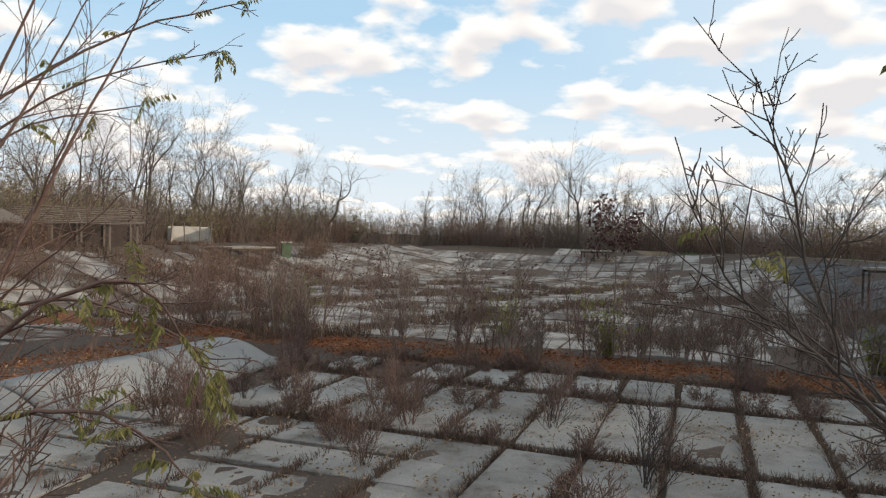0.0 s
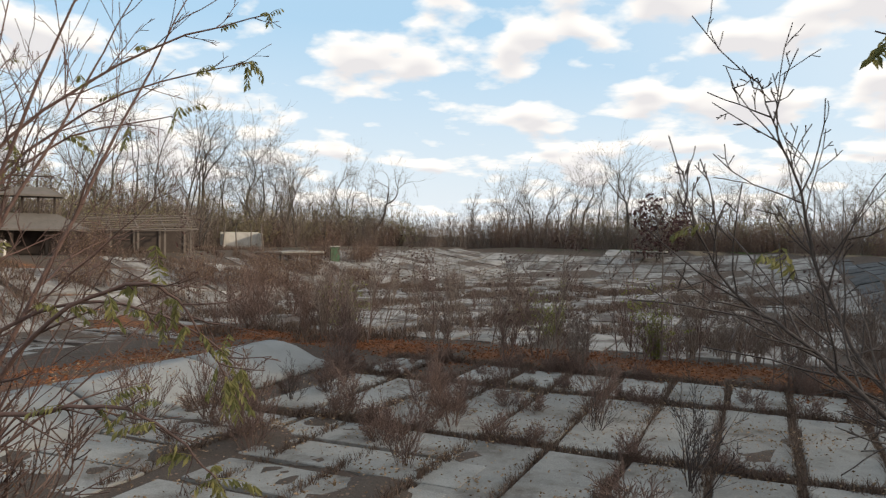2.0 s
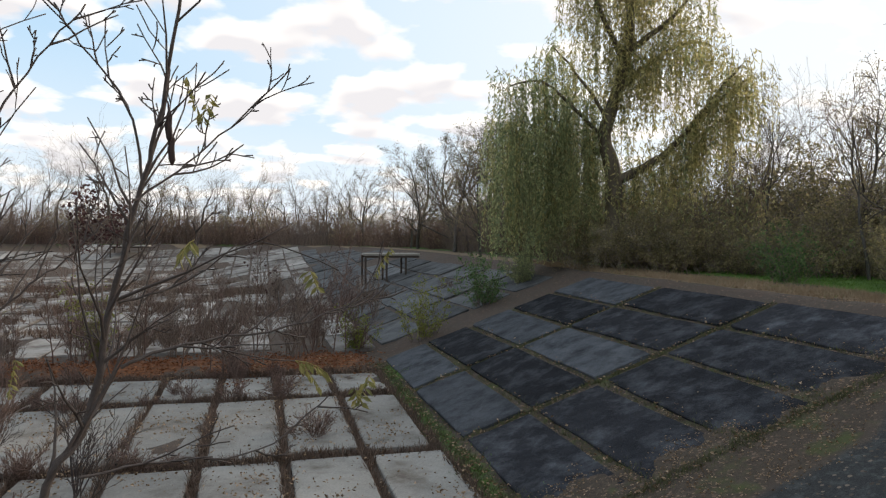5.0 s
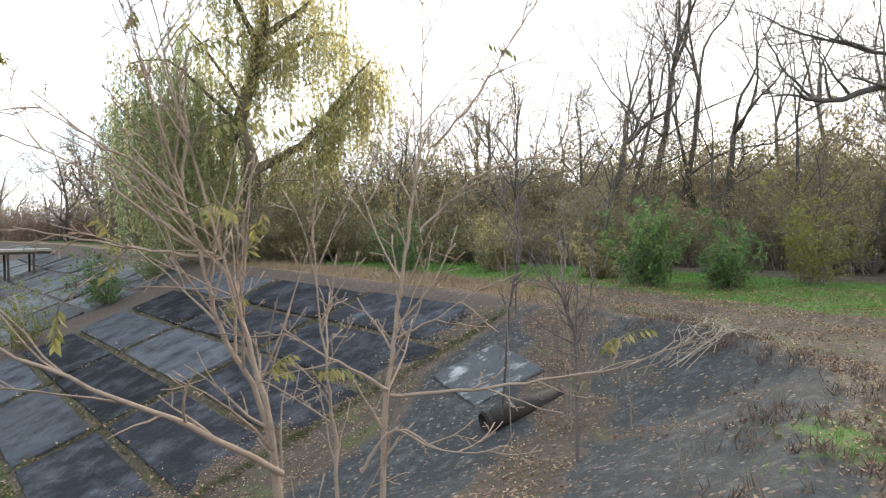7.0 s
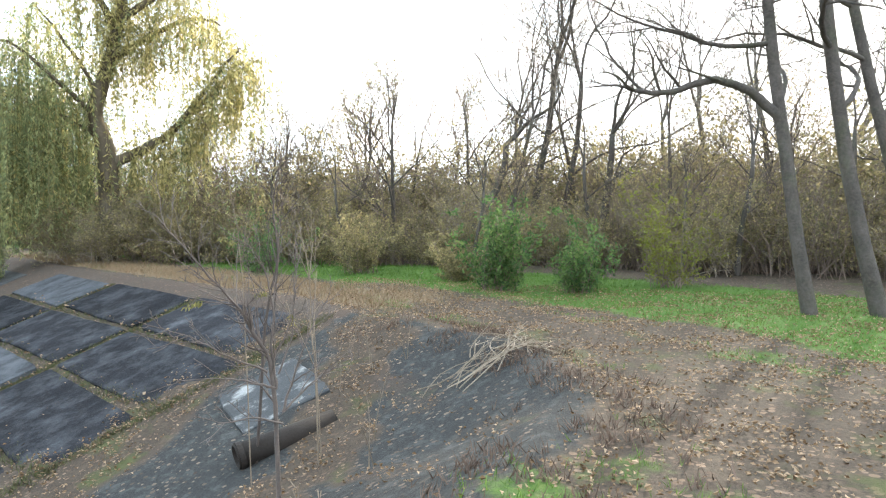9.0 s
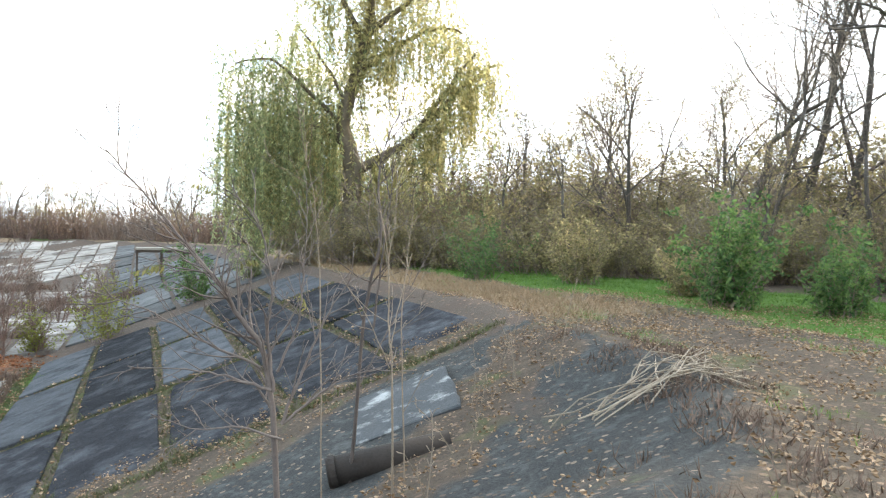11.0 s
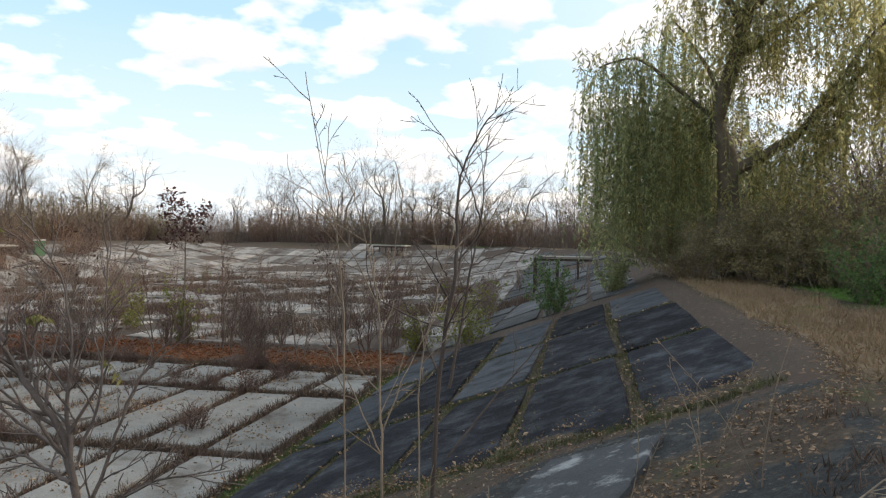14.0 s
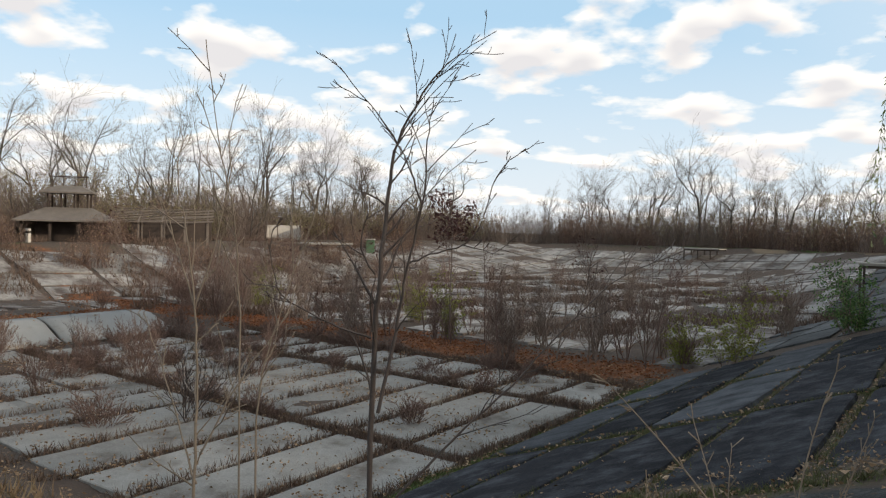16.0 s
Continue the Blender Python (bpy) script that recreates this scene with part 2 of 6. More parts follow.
M_WOODTWIG = make_mat("grey_brown_twig", (0.26, 0.215, 0.17), 0.9, 0.3, 6, 50, 0.0, island=0.35)
M_FARTWIG = make_mat("dark_grey_twig", (0.115, 0.094, 0.080), 0.9, 0.3, 6, 50, 0.0, island=0.3)
M_LOCLEAF = make_mat("locust_leaflet", (0.17, 0.17, 0.06), 0.7, 0.2, 1, 20, 0.0, island=0.25, trans=0.4, hue=(0.26, 0.22, 0.08))
M_DRYLEAF = make_mat("fallen_leaf", (0.20, 0.115, 0.055), 0.85, 0.2, 2, 30, 0.0, island=0.45, hue=(0.29, 0.205, 0.135))
M_RUSTLEAF = make_mat("rust_leaf", (0.24, 0.085, 0.03), 0.85, 0.2, 2, 30, 0.0, island=0.4, hue=(0.17, 0.07, 0.035))
M_DARKLEAF = make_mat("dead_dark_leaf", (0.075, 0.035, 0.030), 0.8, 0.2, 2, 30, 0.0, island=0.35)
M_GRASS = make_mat("grass_blade", (0.070, 0.155, 0.024), 0.7, 0.2, 0.6, 20, 0.0, island=0.3, trans=0.35, hue=(0.12, 0.19, 0.036))
M_DRYGRASS = make_mat("dry_grass", (0.28, 0.21, 0.125), 0.85, 0.25, 0.8, 20, 0.0, island=0.3, hue=(0.20, 0.13, 0.08))
M_RUST = make_mat("rusty_steel", (0.032, 0.025, 0.021), 0.8, 0.35, 4, 40, 0.4)
M_WOOD = make_mat("grey_weathered_wood", (0.17, 0.135, 0.11), 0.9, 0.3, 2, 30, 0.4, island=0.2)
M_DKWOOD = make_mat("dark_old_wood", (0.07, 0.052, 0.042), 0.9, 0.3, 2, 30, 0.4, island=0.2)
M_PLASTER = make_mat("stained_plaster", (0.50, 0.45, 0.39), 0.9, 0.25, 1.2, 20, 0.3, second=(0.25, 0.2, 0.16), mask=(0.5, 0.7))
M_ROOF = make_mat("old_slate_sheet", (0.15, 0.125, 0.105), 0.9, 0.3, 1.5, 15, 0.3, island=0.2)
M_POD = make_mat("dark_seed_pod", (0.035, 0.018, 0.014), 0.6, 0.3, 8, 60, 0.3)
M_GREENBIN = make_mat("green_painted_metal", (0.10, 0.17, 0.09), 0.6, 0.2, 3, 30, 0.1)


def ground_material():
    """Soil, tar, litter, dead grass and green grass by the weights kept at the ground's vertices."""
    m = bpy.data.materials.new("bank_ground")
    m.use_nodes = True
    nt = m.node_tree
    n, L = nt.nodes.new, nt.links.new
    b = nt.nodes["Principled BSDF"]
    b.inputs["Roughness"].default_value, b.inputs["Specular IOR Level"].default_value = 0.95, 0.15
    geo = n("ShaderNodeNewGeometry")

    def noise(scale, detail=6, rough=0.65):
        t = n("ShaderNodeTexNoise")
        t.inputs["Scale"].default_value, t.inputs["Detail"].default_value, t.inputs["Roughness"].default_value = scale, detail, rough
        L(geo.outputs["Position"], t.inputs["Vector"])
        return t.outputs["Fac"]

    def two(a, c, fac, lo, hi):
        r = n("ShaderNodeMapRange"); r.inputs[1].default_value, r.inputs[2].default_value = lo, hi
        L(fac, r.inputs[0])
        x = n("ShaderNodeMix"); x.data_type = "RGBA"
        L(r.outputs[0], x.inputs["Factor"])
        for sock, v in (("A", a), ("B", c)):
            if isinstance(v, tuple):
                x.inputs[sock].default_value = (*v, 1)
            else:
                L(v, x.inputs[sock])
        return x.outputs["Result"]

    fine, mid, big = noise(38), noise(5), noise(0.7)
    soil = two(two((0.052, 0.042, 0.034), (0.115, 0.088, 0.070), fine, 0.35, 0.65), (0.085, 0.060, 0.048), big, 0.4, 0.65)
    tar = two(two((0.024, 0.024, 0.024), (0.058, 0.058, 0.056), fine, 0.3, 0.7), (0.096, 0.098, 0.095), mid, 0.5, 0.75)
    litter = two(two((0.21, 0.085, 0.036), (0.09, 0.042, 0.026), fine, 0.38, 0.62), (0.13, 0.065, 0.04), big, 0.4, 0.65)
    brown = two(two((0.092, 0.068, 0.050), (0.046, 0.036, 0.029), fine, 0.35, 0.65), (0.115, 0.088, 0.064), mid, 0.5, 0.75)
    dead = two(two((0.25, 0.18, 0.12), (0.16, 0.11, 0.072), fine, 0.35, 0.65), (0.19, 0.145, 0.09), mid, 0.45, 0.7)
    green = two(two((0.058, 0.110, 0.024), (0.09, 0.155, 0.034), fine, 0.35, 0.65), (0.11, 0.135, 0.045), mid, 0.55, 0.75)
    def flakes(under, scale, colours, share):
        vo = n("ShaderNodeTexVoronoi"); vo.inputs["Scale"].default_value = scale
        L(geo.outputs["Position"], vo.inputs["Vector"])
        sp = n("ShaderNodeSeparateColor"); L(vo.outputs["Color"], sp.inputs[0])
        tint = two(colours[0], colours[1], sp.outputs[1], 0.0, 1.0)
        edge = n("ShaderNodeMath"); edge.operation = "MULTIPLY_ADD"; edge.inputs[1].default_value, edge.inputs[2].default_value = -1.1, 0.35
        L(vo.outputs["Distance"], edge.inputs[0])
        ad = n("ShaderNodeMath"); ad.operation = "ADD"
        L(edge.outputs[0], ad.inputs[0]); L(sp.outputs[0], ad.inputs[1])
        return two(under, tint, ad.outputs[0], 1.0 - share, 1.06 - share)

    brown = flakes(brown, 17, ((0.22, 0.15, 0.105), (0.06, 0.042, 0.032)), 0.36)
    brown = two(brown, (0.075, 0.085, 0.032), noise(1.1), 0.55, 0.68)
    litter = flakes(litter, 9, ((0.34, 0.13, 0.045), (0.12, 0.05, 0.03)), 0.5)
    tar = flakes(tar, 15, ((0.20, 0.155, 0.12), (0.06, 0.045, 0.036)), 0.22)
    soil = flakes(soil, 13, ((0.20, 0.13, 0.09), (0.06, 0.045, 0.035)), 0.25)
    cur = soil
    for name, c in (("tar", tar), ("litter", litter), ("brown", brown), ("dead", dead), ("green", green)):
        at = n("ShaderNodeAttribute"); at.attribute_name = name
        s = n("ShaderNodeMath"); s.operation = "ADD"
        L(at.outputs["Fac"], s.inputs[0])
        k = n("ShaderNodeMath"); k.operation = "MULTIPLY_ADD"; k.inputs[1].default_value, k.inputs[2].default_value = 0.9, -0.45
        L(mid, k.inputs[0]); L(k.outputs[0], s.inputs[1])
        cur = two(cur, c, s.outputs[0], 0.35, 0.65)
    L(cur, b.inputs["Base Color"])
    bp = n("ShaderNodeBump"); bp.inputs["Strength"].default_value, bp.inputs["Distance"].default_value = 0.6, 0.03
    L(fine, bp.inputs["Height"]); L(bp.outputs[0], b.inputs["Normal"])
    return m


M_GROUND = ground_material()

# ---------------------------------------------------------------- mesh helpers
U, V = Vector((math.cos(radians(-20)), math.sin(radians(-20)))), Vector((math.sin(radians(20)), math.cos(radians(20))))


def plan(u, v):
    """The basin's own axes: u across, v along its slabs."""
    return u * U.x + v * V.x, u * U.y + v * V.y


class Geo:
    """Collects vertices and faces of one mesh."""

    def __init__(self):
        self.v, self.f, self.mi = [], [], []

    def face(self, pts, mi=0):
        k = len(self.v)
        self.v += [tuple(p) for p in pts]
        self.f.append(tuple(range(k, k + len(pts))))
        self.mi.append(mi)

    def tube(self, pts, radii, sides=4, mi=0):
        k0 = len(self.v)
        up = Vector((0.31, 0.17, 0.93))
        for i, p in enumerate(pts):
            d = (pts[min(i + 1, len(pts) - 1)] - pts[max(i - 1, 0)])
            a = d.cross(up)
            if a.length < 1e-6:
                a = d.cross(Vector((1, 0, 0)))
            a.normalize()
            c = d.cross(a)
            c.normalize()
            for j in range(sides):
                w = 2 * math.pi * j / sides
                q = p + (a * math.cos(w) + c * math.sin(w)) * radii[i]
                self.v.append((q.x, q.y, q.z))
        for i in range(len(pts) - 1):
            for j in range(sides):
                a0, b0 = k0 + i * sides + j, k0 + i * sides + (j + 1) % sides
                self.f.append((a0, b0, b0 + sides, a0 + sides))
                self.mi.append(mi)
        self.f.append(tuple(k0 + (len(pts) - 1) * sides + j for j in range(sides)))
        self.mi.append(mi)

    def box(self, c, size, rot=None, mi=0, chamfer=0.0):
        """A box with its middle at c; chamfer takes off the upper edges."""
        hx, hy, hz = size[0] / 2, size[1] / 2, size[2] / 2
        k = len(self.v)
        ring = [(-1, -1), (1, -1), (1, 1), (-1, 1)]
        rows = [(-hz, 0), (hz - chamfer, 0), (hz, chamfer)] if chamfer else [(-hz, 0), (hz, 0)]
        m = rot or Matrix.Identity(3)
        for z, inset in rows:
            for sx, sy in ring:
                q = m @ Vector((sx * (hx - inset), sy * (hy - inset), z)) + Vector(c)
                self.v.append(tuple(q))
        n = len(rows)
        for r in range(n - 1):
            for j in range(4):
                self.f.append((k + r * 4 + j, k + r * 4 + (j + 1) % 4, k + r * 4 + 4 + (j + 1) % 4, k + r * 4 + 4 + j))
                self.mi.append(mi)
        self.f.append((k + 3, k + 2, k + 1, k))
        self.f.append(tuple(k + (n - 1) * 4 + j for j in range(4)))
        self.mi += [mi, mi]

    def mesh(self, name, *mats, smooth=False):
        me = bpy.data.meshes.new(name)
        me.from_pydata(self.v, [], self.f)
        for m in mats:
            me.materials.append(m)
        if len(mats) > 1:
            me.polygons.foreach_set("material_index", self.mi)
        if smooth:
            me.polygons.foreach_set("use_smooth", [True] * len(me.polygons))
        me.update()
        return me


def part(name, g, material, parent=None, label="", smooth=False, kind=""):
    """One mesh object, under a thing or a part."""
    ob = new(name, g.mesh(name, material, smooth=smooth) if isinstance(g, Geo) else g)
    if parent:
        ob.parent = parent
    return tagged(ob, label, kind=kind)


def thing(name, label, category, group="", kind="", at=(0, 0, 0), turn=0):
    ob = new(name)
    ob.matrix_basis = pose(*at, 0, 0, turn)
    ob.empty_display_size = 0.2
    return tagged(ob, label, category, group, kind)


# ---------------------------------------------------------------- the lie of the land
BANK = 3.2
CREST = [(-34, 9), (-22, 3.0), (-8, 1.5), (0, 0.8), (5, -0.45), (9, -1.25), (13, -0.9), (15.2, 0.6), (16.6, 3.2),
         plan(15, 12), plan(15, 24), plan(15.3, 40), plan(16, 60), plan(14, 84), plan(4, 98), plan(-16, 103), plan(-41, 101), plan(-46, 80),
         plan(-45, 58), plan(-40, 40), plan(-38, 25), plan(-37, 14)]
_cx = np.array(CREST)


def crest_distance(x, y):
    """Metres inside the basin from its upper rim (below 0: on the bank)."""
    x, y = np.asarray(x, float), np.asarray(y, float)
    best = np.full(x.shape, 1e9)
    inside = np.zeros(x.shape, bool)
    n = len(_cx)
    for i in range(n):
        ax, ay = _cx[i]
        bx, by = _cx[(i + 1) % n]
        ex, ey = bx - ax, by - ay
        t = np.clip(((x - ax) * ex + (y - ay) * ey) / (ex * ex + ey * ey), 0, 1)
        best = np.minimum(best, np.hypot(x - ax - t * ex, y - ay - t * ey))
        cross = (ay > y) != (by > y)
        with np.errstate(divide="ignore", invalid="ignore"):
            xi = (bx - ax) * (y - ay) / (by - ay if by != ay else 1e-9) + ax
        inside ^= cross & (x < xi)
    return np.where(inside, best, -best)


def sstep(a, b, x):
    t = np.clip((x - a) / (b - a), 0, 1)
    return t * t * (3 - 2 * t)


def wobble(x, y, s, k=0.0):
    """A cheap smooth unevenness between -1 and 1."""
    return (np.sin(x * s + k) * np.cos(y * s * 1.17 + 2.1 * k) + 0.6 * np.sin(x * s * 2.3 - y * s * 1.9 + 1.3 + k) + 0.4 * np.cos(x * s * 4.1 + y * s * 3.7 + k)) / 2.0


def uv_of(x, y):
    return x * U.x + y * U.y, x * V.x + y * V.y


def height(x, y):
    x, y = np.asarray(x, float), np.asarray(y, float)
    s = crest_distance(x, y)
    u, v = uv_of(x, y)
    k = 0.36 - 0.17 * sstep(45, 75, v)
    z = BANK - np.clip(s * k, 0, BANK)
    z = z + 0.05 * np.exp(-(s / 0.7) ** 2)
    # low dike with a pale face at the far left, and the ground behind it
    dike = sstep(-14.35, -15.75, u) * sstep(24.0, 22.4, v) * (1.0 - 0.55 * sstep(-18.0, -21.5, u))
    z = np.maximum(z, dike * 0.64)
    strip = np.exp(-((v - 27.0) / 1.6) ** 2) * sstep(6.5, 5.5, u)
    z = z + 0.18 * strip * (z < 0.3)
    z = z + np.where(z < 0.3, 0.11, 0.0) * sstep(-2.5, -7, u) * sstep(18, 14, v) * sstep(0.05, 0.45, wobble(x, y, 0.9, 7.0))
    z = z + np.where(z < 0.6, 0.055, 0.03) * wobble(x, y, 1.9) + np.where(z < 0.6, 0.03, 0.012) * wobble(x, y, 4.7, 2.0) + np.where((z < 0.3) & (v < 24), 0.05, 0.0) * 1.6 * (wobble(x, y, 0.55, 4.0) - 0.2) + np.where(s < -0.5, 0.05 * wobble(x, y, 0.6, 1.0), 0)
    return z


def hz(x, y):
    return float(height(np.array([x]), np.array([y]))[0])


def build_ground():
    def axis(a, b, step, lo, hi):
        mid = list(np.arange(a, b + 1e-6, step))
        out, d = [], step
        p = a
        while p > lo:
            d *= 1.12
            p -= d
            out.append(p)
        out = out[::-1] + mid
        d, p = step, b
        while p < hi:
            d *= 1.12
            p += d
            out.append(p)
        return np.array(out)

    xs, ys = axis(-22, 34, 0.24, -1800, 1800), axis(-8, 34, 0.24, -1800, 2400)
    gx, gy = np.meshgrid(xs, ys)
    gz = height(gx, gy)
    nx, ny = len(xs), len(ys)
    verts = np.stack([gx.ravel(), gy.ravel(), gz.ravel()], 1)
    i = np.arange(ny - 1)[:, None] * nx + np.arange(nx - 1)[None, :]
    faces = np.stack([i, i + 1, i + 1 + nx, i + nx], -1).reshape(-1, 4)
    me = bpy.data.meshes.new("ground")
    me.from_pydata(verts.tolist(), [], faces.tolist())
    me.polygons.foreach_set("use_smooth", [True] * len(me.polygons))
    x, y = gx.ravel(), gy.ravel()
    for name, w in ground_weights(x, y).items():
        at = me.attributes.new(name, "FLOAT", "POINT")
        at.data.foreach_set("value", w.astype(np.float32))
    me.materials.append(M_GROUND)
    tagged(new("ground", me), "uneven bank and basin ground with tar, soil, leaf litter and grass", "ground", kind="structure")


FOLD = ((16.6, 3.7), (15.4, 3.1), (14.2, 2.55), (12.9, 1.9), (11.6, 1.5), (9.5, 1.6), (7.5, 2.6))


def ground_weights(x, y):
    s = crest_distance(x, y)
    u, v = uv_of(x, y)
    jag = wobble(x, y, 1.3) * 0.5
    # valley between the two tarred slopes, full of leaves
    off = np.full(x.shape, 99.0)
    for (ax, ay), (bx, by) in zip(FOLD, FOLD[1:]):
        ex, ey = bx - ax, by - ay
        k = np.clip(((x - ax) * ex + (y - ay) * ey) / (ex * ex + ey * ey), 0, 1)
        off = np.minimum(off, np.hypot(x - ax - k * ex, y - ay - k * ey))
    valley = sstep(0.85, 0.25, off + jag * 0.6 + 0.35 * wobble(x, y, 3.1, 5))
    tar = sstep(5.0, 7.5, x + jag) * sstep(-1.2, 0.1, s + jag * 0.4) * sstep(10.5, 8.0, s) * sstep(30, 20, v)
    tar = tar * (1 - 0.9 * valley) * (1 - 0.8 * sstep(4.5, 7, s) * sstep(12, 9, x))
    tar = tar * (1 - 0.4 * sstep(0.1, 0.4, wobble(x, y, 1.7, 6.0)) * sstep(3.2, 2.0, s) * sstep(8.6, 8.0, v))
    tar = tar * (1 - sstep(6.2, 6.6, u) * sstep(9.6, 10.4, v + 1.2 * sstep(12.5, 10.5, u)))
    litter = np.exp(-((v - 26.8 + 2.4 * jag) / (2.0 + 0.8 * wobble(x, y, 0.45, 9))) ** 2) * sstep(7, 5.5, u) * (0.75 + 0.45 * wobble(x, y, 0.8, 11)) + 0.9 * sstep(-15.6, -16.6, u) * sstep(25, 20, v) * sstep(-22, -19, u) * (0.5 + jag)
    brown = np.maximum(valley, sstep(0.1, -0.6, s + jag * 0.5) * sstep(-34, -26, s + jag))
    brown = np.maximum(brown, 0.55 * sstep(3.5, 0, s) * sstep(8, 5, x))
    brown = np.maximum(brown, 0.4 * sstep(0.1, 0.4, wobble(x, y, 1.7, 6.0)) * sstep(3.2, 2.0, s) * sstep(-0.2, 0.2, s) * sstep(8.6, 8.0, v) * sstep(5, 7, x))
    paved = sstep(6.4, 6.8, u) * sstep(9.6, 10.4, v + 1.2 * sstep(12.5, 10.5, u)) * sstep(14.6, 14.2, u) * sstep(28, 25, v)
    brown = np.maximum(brown, 0.8 * paved)
    right = sstep(14, 19, x)
    dead = sstep(-0.2, -0.9, s + jag * 0.4) * sstep(-3.6, -2.4, s + jag) * right * sstep(2.5, 6, y)
    green = sstep(-3.2, -4.6, s + jag * 0.8) * sstep(-10.5, -9.0, s - jag) * sstep(13, 17, x) * sstep(-6, -3, y)
    green = np.maximum(green, 0.6 * sstep(1.1, 0.1, np.hypot((x - 10.4) / 1.4, (y + 1.35) / 0.7) + jag * 0.5 + 0.8 * wobble(x, y, 5.3, 2)))
    green = np.maximum(green, 0.52 * sstep(0.3, 0.6, wobble(x, y, 1.1, 12.0)) * sstep(-0.3, -0.8, s) * sstep(-5.5, -4, s) * sstep(7, 9, x))
    green = np.maximum(green, 0.8 * sstep(1.0, 0.3, np.hypot((u - 6.6) / 0.8, (v - 24) / 2.2)))
    green = np.maximum(green, 0.62 * np.exp(-((u - 6.25 + 0.15 * jag) / 0.32) ** 2) * sstep(8, 10, v) * sstep(25, 22, v))
    return {"tar": tar, "litter": litter, "brown": brown, "dead": dead, "green": green}


build_ground()



# ---------------------------------------------------------------- plants: growing code
def rnd_dir(rng):
    while True:
        d = Vector((rng.uniform(-1, 1), rng.uniform(-1, 1), rng.uniform(-1, 1)))
        if 0.05 < d.length < 1:
            return d.normalized()


def turned(d, angle, rng):
    """A way at that angle from d, to a side taken by chance."""
    side = d.cross(rnd_dir(rng))
    if side.length < 1e-4:
        side = d.cross(Vector((1, 0, 0.3)))
    side.normalize()
    return (d * math.cos(angle) + side * math.sin(angle)).normalized()


def grow(g, rng, p, d, length, r, levels, jitter=0.16, lift=0.05, start=0.3, taper=0.35, tips=None, twigs=None, minr=0.004, seg=None, depth=0):
    """A limb and its side limbs. levels: for each order (side limbs, angle, their share of the length)."""
    n = max(3, int(length / seg)) if seg else (7 if depth == 0 else 4 if depth == 1 else 3)
    pts, rad, way = [p.copy()], [r], d.copy()
    for i in range(n):
        way = (way + rnd_dir(rng) * jitter + Vector((0, 0, lift))).normalized()
        pts.append(pts[-1] + way * (length / n))
        rad.append(max(minr, r * (1 - (1 - taper) * (i + 1) / n)))
    target = twigs if (twigs is not None and depth >= 2) else g
    target.tube(pts, rad, 7 if depth == 0 else 5 if depth == 1 else 3)
    if tips is not None and depth >= 2:
        tips.append((pts[-1], way.copy()))
    if depth >= len(levels):
        return
    count, angle, share = levels[depth]
    for k in range(count):
        f = start + (1 - start) * (k + rng.random()) / count
        x = f * n
        i = min(int(x), n - 1)
        q = pts[i].lerp(pts[i + 1], x - i)
        dd = turned((pts[i + 1] - pts[i]).normalized(), angle * rng.uniform(0.7, 1.3), rng)
        if dd.z < -0.25:
            dd.z *= -0.5
            dd.normalize()
        rr = (rad[i] + (rad[i + 1] - rad[i]) * (x - i)) * rng.uniform(0.45, 0.7)
        grow(g, rng, q, dd, length * share * (1.15 - 0.6 * f) * rng.uniform(0.75, 1.2), max(rr, minr), levels, jitter, lift, 0.15, 0.35, tips, twigs, minr, seg, depth + 1)


def leaf(g, p, d, rng, size, width=0.45, fold=0.15):
    """One small leaf, bent along its middle."""
    side = d.cross(rnd_dir(rng))
    if side.length < 1e-4:
        return
    side.normalize()
    up = d.cross(side) * (size * fold)
    w = side * (size * width * 0.5)
    k = len(g.v)
    for q in (p, p + d * size * 0.5 + w + up, p + d * size, p + d * size * 0.5 - w + up):
        g.v.append((q.x, q.y, q.z))
    g.f += [(k, k + 1, k + 2), (k, k + 2, k + 3)]
    g.mi += [0, 0]


def bare_tree(seed, h, r, levels, jitter=0.2, lift=0.04, start=0.3, lean=(0, 0), label="bare grey deciduous tree with fine bare twigs", leaves=0, leafmat=None, name="bare_tree", bark=None, twigmat=None):
    rng = random.Random(seed)
    wood, tw, lf, tips = Geo(), Geo(), Geo(), []
    d = Vector((lean[0], lean[1], 1)).normalized()
    grow(wood, rng, Vector((0, 0, -0.3)), d, h * 0.8, r, levels, jitter, lift, start, 0.25, tips, tw, minr=0.011)
    t = thing(name, label, "tree")
    part("trunk", wood, bark or M_BARK, t, smooth=True)
    if leaves:
        for p, dd in tips:
            for _ in range(leaves):
                leaf(lf, p + rnd_dir(rng) * rng.uniform(0.05, 0.45), rnd_dir(rng), rng, rng.uniform(0.06, 0.13))
    c = part("crown", tw, twigmat or M_TWIG, t)
    if leaves:
        part("foliage", lf, leafmat, c)
    return t


